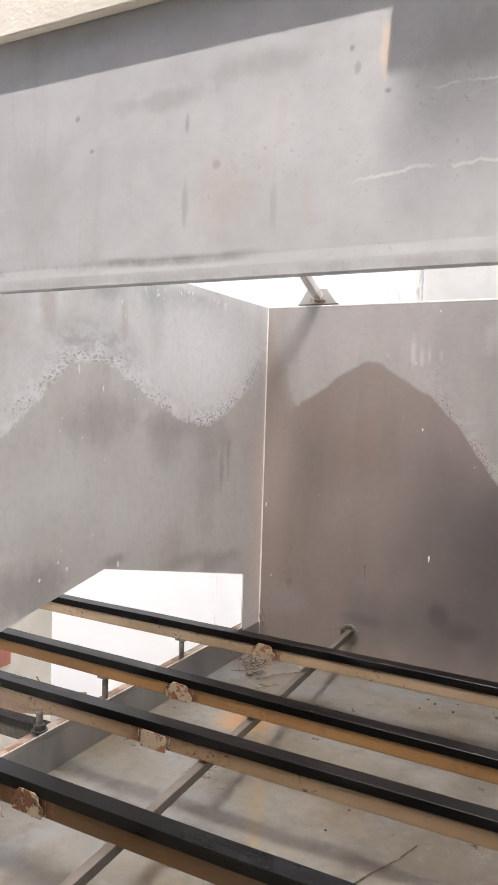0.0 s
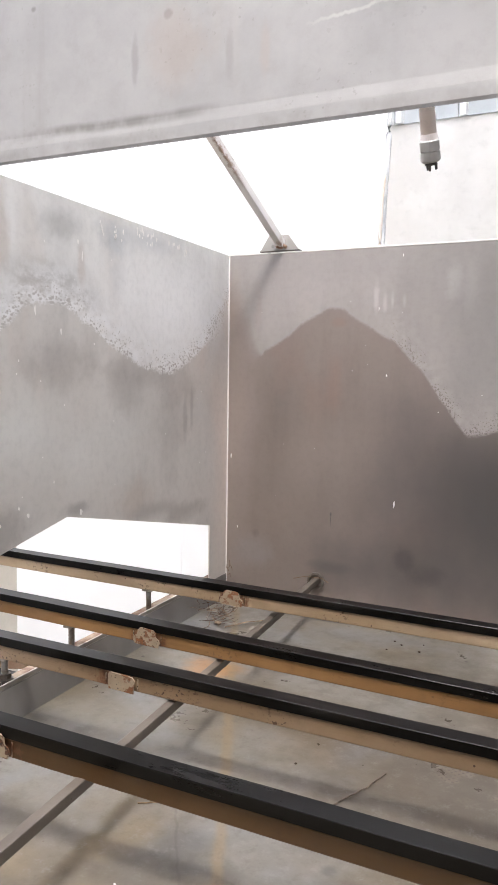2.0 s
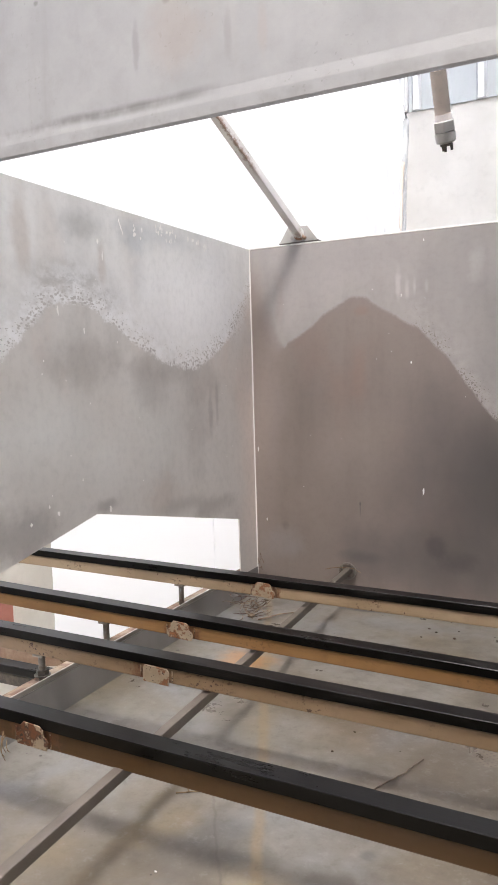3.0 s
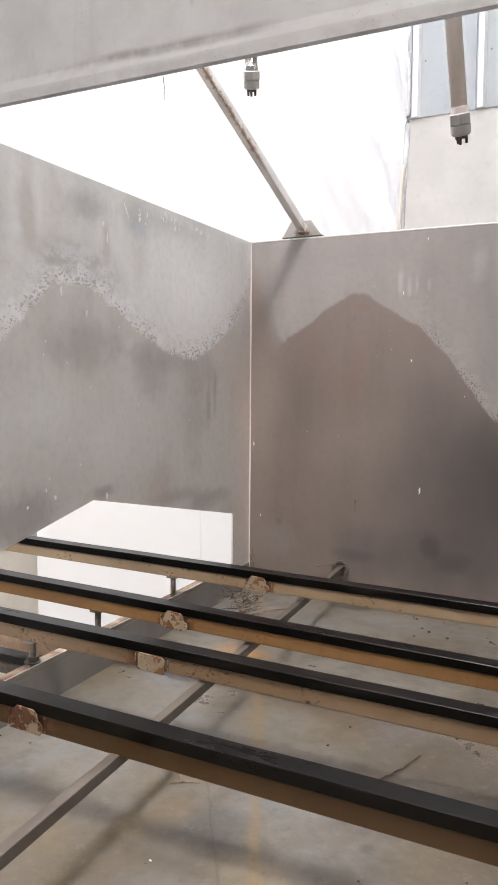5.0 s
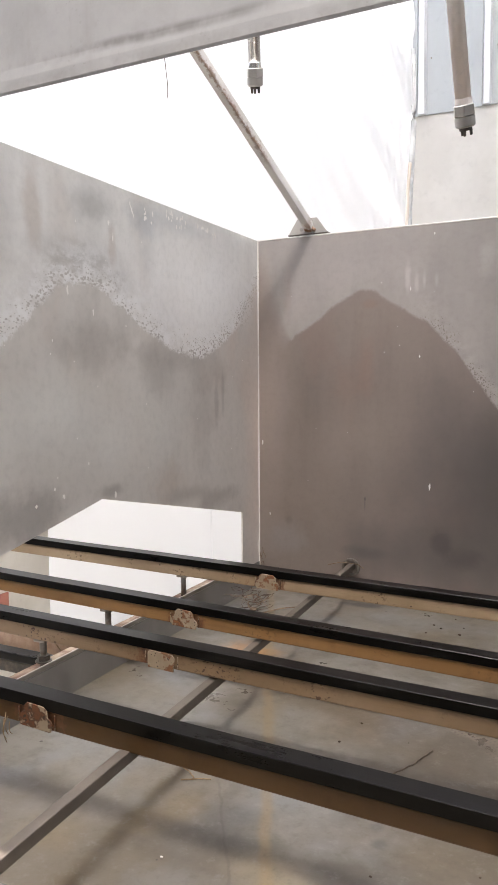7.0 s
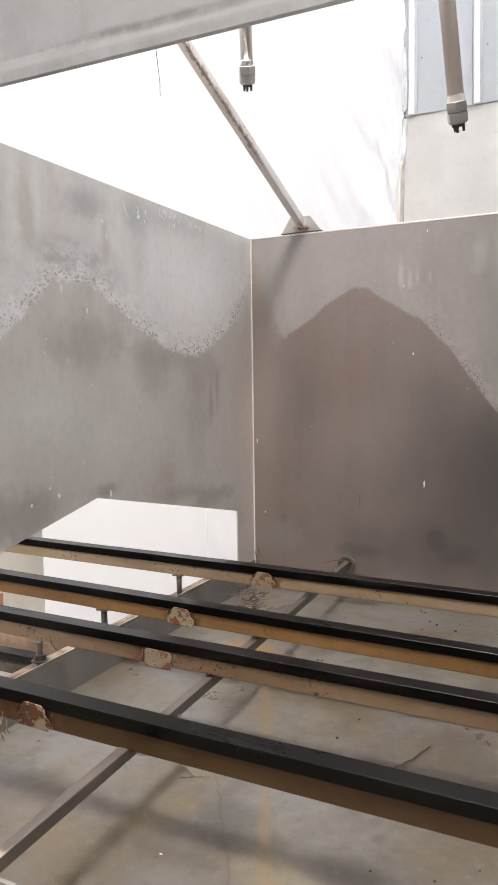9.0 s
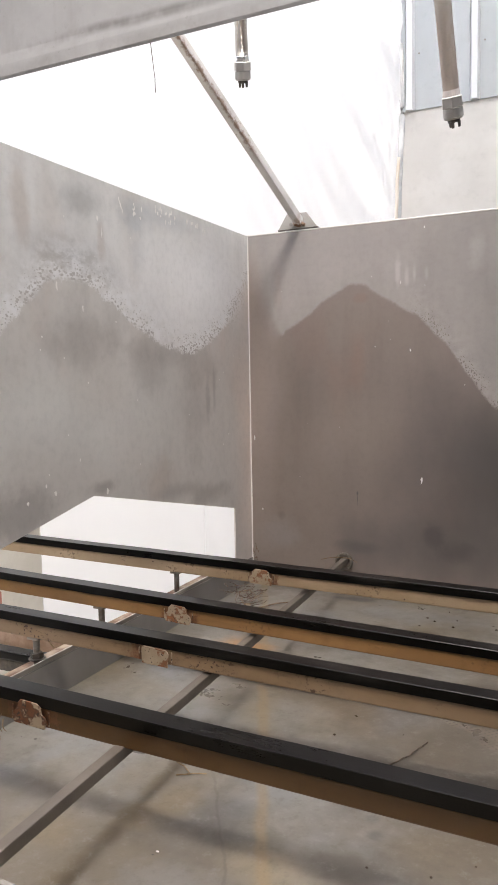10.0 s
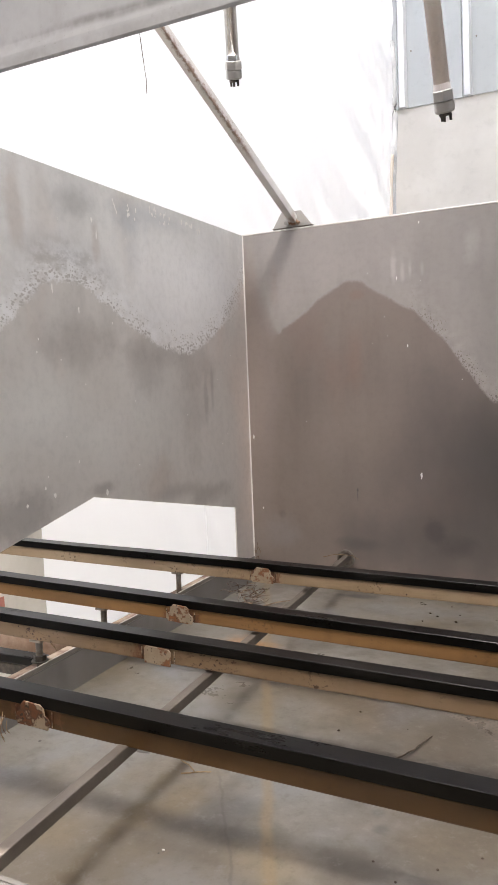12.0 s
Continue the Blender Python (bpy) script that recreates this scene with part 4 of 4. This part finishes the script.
# ---- rails ----
def guide_rail(yb, x0, x1, z0, fall, size, clamp_x, shape, paint, said, rust, bolt_x=None):
    """A cream steel tube with a black wear strip on top, a welded joint plate and a bolt on the end frame."""
    w, hb, hc = size
    tilt = Matrix.Translation((0, 0, z0)) @ Matrix.Rotation(math.atan(-fall), 4, "Y")
    t = thing("guide_rail", (0.3, yb - w / 2, z0 - 0.03), said + " painted steel rail with a black wear strip, rust-spotted", "rail", "guide rails")
    part("tube", box((x0, yb - w + 0.002, -hb - hc), (x1, yb - 0.002, -hb), 0.0018, tilt), paint, t, "chipped paint with rust spots")
    strip = bmesh.new()
    n = 40
    prof = [(0.0, -hb), (w, -hb), (w, -0.0007), (w - 0.0007, 0.0), (0.0005, 0.0), (0.0, -0.0005)]
    rings = []
    for i in range(n + 1):
        x = x0 + (x1 - x0) * i / n
        j = 0.0007 * noise.noise((x * 6, yb * 9, 1))
        rings.append([strip.verts.new(tilt @ Vector((x, yb - w + p + j, q + 0.0003 + 0.0006 * noise.noise((x * 8, yb * 5, q * 40))))) for p, q in prof])
    for a, b in zip(rings, rings[1:]):
        for k in range(6):
            strip.faces.new((a[k], a[(k + 1) % 6], b[(k + 1) % 6], b[k]))
    strip.faces.new(rings[0]), strip.faces.new(rings[-1])
    part("wear_strip", strip, black_strip, t, "worn black rubber strip")
    # joint plate, with notched shoulders
    cx = clamp_x
    if shape == "round":
        pts = [(-0.022, -0.030), (0.021, -0.031), (0.024, -0.022), (0.022, -0.017), (0.017, -0.014), (0.016, -0.006), (0.011, -0.002),
               (-0.012, -0.001), (-0.017, -0.006), (-0.018, -0.013), (-0.023, -0.017), (-0.025, -0.023)]
    else:
        pts = [(-0.021, -0.031), (0.020, -0.032), (0.0215, -0.012), (0.018, -0.0075), (-0.018, -0.006), (-0.021, -0.010)]
    y = yb - w - 0.0006
    plate = prism([tuple((cx + a, y, b * 0.96 - 0.0065) for a, b in pts)], (0, -0.0018, 0), 0.0005)
    bmesh.ops.transform(plate, matrix=tilt, verts=plate.verts)
    pl = part("joint_plate", plate, rust, t, "cream joint plate eaten by rust")
    for s in (-0.028, 0.027):
        bead = wire_mesh([tilt @ Vector((cx + s * 0.93, y + 0.0010, -0.0160 - 0.0012 * k)) for k in range(15)], 0.0008, 6)
        part("weld_bead", bead, rust_eaten, t, smooth=True)
    if bolt_x is not None:
        zb = z0 + fall * bolt_x - hb - hc
        yc = yb - w / 2
        head = bmesh.new()
        add_box(head, (bolt_x - 0.0105, yc - 0.009, zb - 0.0042), (bolt_x + 0.0105, yc + 0.009, zb - 0.0002), 0.0008)
        b = part("bolt", head, bolt_zinc, t, "dull zinc support bolt")
        st = bmesh.new()
        add_tube(st, (bolt_x, yc, 0.958), (bolt_x, yc, zb - 0.004), 0.0052, seg=14)
        part("shank", st, bolt_zinc, b, smooth=True)
        if yb > -0.6:
            return t
        nut = bmesh.new()
        add_tube(nut, (bolt_x, yc, 0.9695), (bolt_x, yc, 0.977), 0.0095, seg=6)
        add_tube(nut, (bolt_x, yc, 0.9675), (bolt_x, yc, 0.9693), 0.0125, seg=18)
        part("nut", nut, dark_metal, b, "grimy dark nut")
    return t


guide_rail(-0.9107, -0.9, 1.62, 1.0373, -0.0193, (0.0255, 0.0134, 0.0225), 0.172, "round", brown, "brown", rust_eaten)
guide_rail(-0.7041, -0.9, 1.62, 1.0369, -0.0187, (0.0250, 0.0128, 0.0218), 0.202, "square", dull_cream, "dull cream", rusted, -0.016)
guide_rail(-0.5453, -0.9, 1.62, 1.0369, -0.0245, (0.0260, 0.0124, 0.0215), 0.143, "round", ochre, "ochre", rusted, -0.016)
guide_rail(-0.2993, -0.9, 1.62, 1.0371, -0.0155, (0.0263, 0.0136, 0.0218), 0.173, "round", cream, "cream", rusted, -0.018)


def cross_bar(a, b):
    """A square tube under the rails, through the back panel."""
    t = thing("cross_bar", tuple(a), "grey square steel bar under the rails, scratched", "support bar")
    m = along(a, b)
    h = (Vector(b) - Vector(a)).length
    part("tube", box((-0.0063, -0.0066, 0), (0.0063, 0.0066, h), 0.0012, m), steel_bar, t)
    part("end_plug", box((-0.0058, -0.0058, -0.003), (0.0058, 0.0058, -0.0003), 0.0006, m), dark_metal, t)


cross_bar((0.3085, -1.235, 0.9965), (0.2265, 0.03, 0.9735))


# ---- brace and spray nozzles over the cabinet ----
def brace():
    t = thing("corner_brace", (0.12, 0.0, ZT), "thin square brace bar with rust on a small foot plate", "brace")
    a, b = Vector(BRACE_A), Vector(BRACE_B)
    d = (b - a).normalized()
    m = along(a, a + d * 1.1)
    part("bar", box((-0.0086, -0.0086, 0), (0.0086, 0.0086, 1.1), 0.0015, m), brace_paint, t, "pale paint with rust along one edge")
    foot = prism([((0.076, -0.001, ZT + 0.003), (0.170, -0.001, ZT + 0.003), (0.144, -0.001, ZT + 0.038), (0.098, -0.001, ZT + 0.038))], (0, 0.005, 0), 0.0008)
    part("foot_plate", foot, foot_steel, t, "grey trapezoid plate")
    part("foot_flange", box((0.076, -0.001, ZT + 0.0028), (0.170, 0.030, ZT + 0.0058), 0.0008), steel_bar, t)
    part("weld_bead", wire_mesh([(0.116 + 0.003 * k, -0.003 + 0.001 * math.sin(k * 2.0), ZT + 0.012 + 0.002 * math.sin(k * 1.3)) for k in range(9)], 0.004, 6), frame_rust, t, smooth=True)


brace()


def spray_nozzle(tip, up, pipe_mat, label):
    """A drop pipe with a hexagon union, a knurled cap and a pronged spray tip."""
    tip, up = Vector(tip), Vector(up).normalized()
    t = thing("spray_nozzle", tuple(tip), label, "nozzle", "spray nozzles")
    at = lambda s: tip + up * s
    b = bmesh.new()
    add_tube(b, at(0.040), at(0.75), 0.0107, seg=24)
    part("pipe", b, pipe_mat, t, smooth=True)
    b = bmesh.new()
    add_tube(b, at(0.038), at(0.046), 0.0120, 0.0110, 24)
    part("thread_ring", b, pipe_mat, t)
    b = bmesh.new()
    add_tube(b, at(0.0235), at(0.038), 0.0152, seg=6, roll=14)
    bmesh.ops.bevel(b, geom=b.edges[:], offset=0.0012, segments=1, affect="EDGES")
    part("hex_union", b, chrome, t, "worn steel hexagon nut")
    b = bmesh.new()
    add_tube(b, at(0.0115), at(0.023), 0.0137, seg=28)
    add_tube(b, at(0.0090), at(0.0113), 0.0115, 0.0135, 28)
    part("cap", b, chrome, t, "round steel cap")
    b = bmesh.new()
    add_tube(b, at(0.005), at(0.0088), 0.0085, seg=16)
    part("tip", b, dark_metal, t)
    q = up.to_track_quat("Z", "Y")
    for k in range(3):
        w = 2.0944 * k + 0.5
        o = q @ Vector((0.0068 * math.cos(w), 0.0068 * math.sin(w), 0))
        b = bmesh.new()
        add_tube(b, at(-0.002) + o, at(0.006) + o, 0.0018, 0.0024, 8)
        part("prong", b, dark_metal, t)
    return t


spray_nozzle((0.545, -0.476, 1.717), (-0.004, -0.050, 0.115), pipe_rust, "spray nozzle on a rust-stained drop pipe")
spray_nozzle((0.162, -0.344, 1.883), (0.017, -0.042, 0.10), pipe_bare, "spray nozzle on a bare steel drop pipe")
solo("loose_wire", wire_mesh([(0.066, -0.476, 1.846), (0.0635, -0.472, 1.87), (0.061, -0.474, 1.90), (0.060, -0.478, 1.93), (0.055, -0.48, 1.99), (0.05, -0.45, 2.05), (0.032, -0.415, 2.02)], 0.0007, 5),
     dark_metal, "thin loose wire hanging from the brace", "wire")

# ---- outside the end opening ----
def end_frame():
    t = thing("end_frame", (-0.035, -0.62, 0.0), "rusty angle-iron frame outside the cabinet end", "frame")
    part("top_flange", box((-0.034, YF, 0.9555), (-0.008, -0.02, 0.9595), 0.0006), frame_worn, t, "worn paint with rust")
    part("web", box((-0.034, YF, 0.925), (-0.030, -0.02, 0.9550), 0.0006), frame_rust, t)
    for y in (YF + 0.03, -0.05):
        part("post", box((-0.042, y - 0.02, 0.0), (-0.008, y + 0.02, 0.9245), 0.002), frame_rust, t)


end_frame()


def feed_machine():
    """The pale housing with a red panel past the opening."""
    t = thing("machine_housing", (-1.1, 0.1, 0.0), "pale cream machine housing with a red panel", "machine")
    part("body", box((-1.35, -0.35, 0.10), (-0.90, 0.30, 0.93), 0.012), housing_paint, t)
    part("base", box((-1.30, -0.30, 0.0), (-0.95, 0.25, 0.0995), 0.004), dark_metal, t)
    part("red_panel", box((-0.899, -0.30, 0.66), (-0.893, 0.105, 0.752), 0.002), red_paint, t, "faded red panel")


feed_machine()


def lower_rail():
    t = thing("lower_rail", (-0.4, -0.66, 0.93), "short black-topped rail below the others, outside", "rail")
    part("strip", box((-0.9, -0.675, 0.935), (-0.050, -0.650, 0.949), 0.002), black_strip, t)
    part("tube", box((-0.9, -0.673, 0.915), (-0.050, -0.652, 0.9345), 0.002), dark_metal, t)


lower_rail()


def sagging_belt():
    """A brown strip of cloth hanging slack under the rails, outside."""
    t = thing("slack_belt", (-0.3, -0.5, 0.86), "slack brown cloth belt outside the opening", "belt")
    bm = bmesh.new()
    n, rows = 24, []
    for i in range(n + 1):
        f = i / n
        x = -0.95 + 0.84 * f
        z = 0.925 - 0.20 * f * (1 - f) - 0.015 * f
        rows.append([bm.verts.new((x, -0.50 + 0.006 * math.sin(9 * f) + y, z + d)) for y, d in ((0, 0.022), (0.006, 0.022), (0.004, -0.022), (-0.002, -0.022))])
    for a, b in zip(rows, rows[1:]):
        for k in range(4):
            bm.faces.new((a[k], a[(k + 1) % 4], b[(k + 1) % 4], b[k]))
    bm.faces.new(rows[0]), bm.faces.new(rows[-1])
    part("cloth", bm, brown_cloth, t, smooth=True)
    part("cord", wire_mesh([(-0.22, -0.506, 0.945), (-0.19, -0.508, 0.915), (-0.165, -0.509, 0.892), (-0.13, -0.507, 0.872)], 0.0012, 6), straw_mat, t)
    part("hook", box((-0.956, -0.512, 0.90), (-0.948, -0.488, 0.96), 0.001), bolt_zinc, t)


sagging_belt()

# ---- debris ----
rnd = random.Random(4)


def stalk(name, pts, r, mat, label, cat, group=""):
    fine = []
    for a, b in zip(pts, pts[1:]):
        for k in range(4):
            f = k / 4
            fine.append(tuple(x + (y - x) * f + rnd.uniform(-1, 1) * r * 0.45 for x, y in zip(a, b)))
    fine.append(pts[-1])
    return solo(name, wire_mesh(fine, r, 6, 0.7), mat, label, cat, group)


FZ = 0.9062
stalk("twig", [(0.494, -0.738, FZ), (0.510, -0.700, FZ + 0.001), (0.528, -0.667, FZ + 0.002), (0.534, -0.640, FZ), (0.542, -0.621, FZ + 0.001)], 0.0011, twig_mat, "dark dry twig lying on the metal floor", "twig")
stalk("straw", [(0.285, -0.818, FZ), (0.303, -0.807, FZ), (0.318, -0.803, FZ + 0.001)], 0.0009, straw_mat, "short dry straw on the metal floor", "straw", "straws")
stalk("straw", [(0.300, -0.812, FZ + 0.002), (0.285, -0.800, FZ + 0.002), (0.272, -0.797, FZ + 0.004)], 0.0008, straw_mat, "short dry straw on the metal floor", "straw", "straws")


def crumb(x, y, r, mat, label):
    """A small lump of dirt, uneven all round."""
    bm = bmesh.new()
    bmesh.ops.create_icosphere(bm, subdivisions=2, radius=r, matrix=Matrix.Translation((x, y, 0.905 + 0.55 * r)) @ Matrix.Diagonal((rnd.uniform(0.8, 1.5), rnd.uniform(0.7, 1.1), 0.6, 1)))
    for v in bm.verts:
        v.co += Vector((rnd.uniform(-1, 1), rnd.uniform(-1, 1), 0)) * r * 0.18
    solo("dirt_crumb", bm, mat, label, "dirt", "dirt crumbs")


CRUMBS = [(0.425, -0.647, 2.2), (0.435, -0.122, 2.0), (0.452, -0.138, 2.6), (0.467, -0.069, 1.6), (0.491, -0.160, 3.0), (0.491, -0.117, 1.6),
          (0.431, -0.173, 1.8), (0.541, -0.888, 1.3), (0.600, -0.877, 1.5), (0.636, -0.844, 1.2), (0.568, -0.909, 1.4), (0.574, -0.539, 1.8)]
for cx, cy, cr in CRUMBS:
    crumb(cx, cy, cr * 0.001, crumb_mat, "dark crumb of dirt on the metal floor")
for cx, cy, cr in ((0.343, -0.950, 1.3), (0.12, -0.99, 1.4)):
    crumb(cx, cy, cr * 0.001, lime_mat, "pale crumb of lime on the metal floor")
crumb(0.075, -0.188, 0.007, fibre_dark, "dry brown pod on the metal floor")
stalk("straw", [(0.176, -0.012, 0.974), (0.200, -0.016, 0.982), (0.226, -0.018, 0.984), (0.245, -0.014, 0.982), (0.258, -0.010, 0.973)], 0.0009, straw_mat, "curved dry stalk caught on the bar collar", "straw", "straws")
stalk("straw", [(0.10, -0.205, FZ + 0.002), (0.13, -0.16, FZ + 0.004), (0.165, -0.12, FZ + 0.002)], 0.0016, fibre_dark, "dark dry stalk on the metal floor", "straw", "straws")


def plant_clump():
    """Matted dry fibres caught under the rail by the corner."""
    t = thing("dry_fibre_clump", (0.055, -0.165, 0.905), "matted dry plant fibres caught in the corner", "debris")
    for i in range(38):
        x, y, z = 0.055 + rnd.uniform(-0.03, 0.035), -0.165 + rnd.uniform(-0.035, 0.035), 0.918 + rnd.uniform(-0.010, 0.030)
        pts = [(x, y, z)]
        d = Vector((rnd.uniform(-1, 1), rnd.uniform(-1, 1), rnd.uniform(-0.5, 0.3))).normalized()
        for k in range(6):
            d = (d + Vector((rnd.uniform(-0.6, 0.6), rnd.uniform(-0.6, 0.6), rnd.uniform(-0.5, 0.4)))).normalized()
            x, y, z = x + d.x * 0.008, y + d.y * 0.008, max(0.907, z + d.z * 0.008)
            pts.append((x, y, z))
        part("fibre", wire_mesh(pts, rnd.uniform(0.0006, 0.0013), 5, 0.5), clump_mat if i % 4 else fibre_dark, t)


plant_clump()


def straw_tuft():
    """A few pale straws caught on the front of the nearest rail."""
    t = thing("straw_tuft", (0.129, -0.941, 0.998), "few pale straws caught on the brown rail", "straw")
    for dx, z0, z1, bend in ((0.0, 1.009, 0.984, 0.004), (0.003, 1.005, 0.978, -0.003), (-0.003, 1.001, 0.974, 0.005), (0.005, 0.999, 0.986, 0.006)):
        pts = [(0.128 + dx + bend * math.sin(2.2 * k / 5), -0.9375 - 0.006 * math.sin(3.0 * k / 5) - 0.001, z0 + (z1 - z0) * k / 5) for k in range(6)]
        part("stalk", wire_mesh(pts, 0.0006, 5, 0.6), straw_mat, t)


straw_tuft()


def corner_tuft():
    """A few rusty fibres stuck low in the corner."""
    t = thing("corner_tuft", (0.015, -0.012, 0.978), "small tuft of rusty fibres stuck in the corner", "debris")
    for i in range(9):
        x, y, z = 0.013 + rnd.uniform(-0.006, 0.010), -0.012 + rnd.uniform(-0.006, 0.004), 0.978 + rnd.uniform(-0.014, 0.012)
        d = Vector((rnd.uniform(-1, 1), -0.3, rnd.uniform(-1, 1))).normalized() * 0.005
        part("fibre", wire_mesh([(x, y, z), (x + d.x, y + d.y * 0.5, z + d.z), (x + d.x * 1.5, y - 0.002, z + d.z * 2.2)], 0.0008, 5), fibre_dark, t)


corner_tuft()
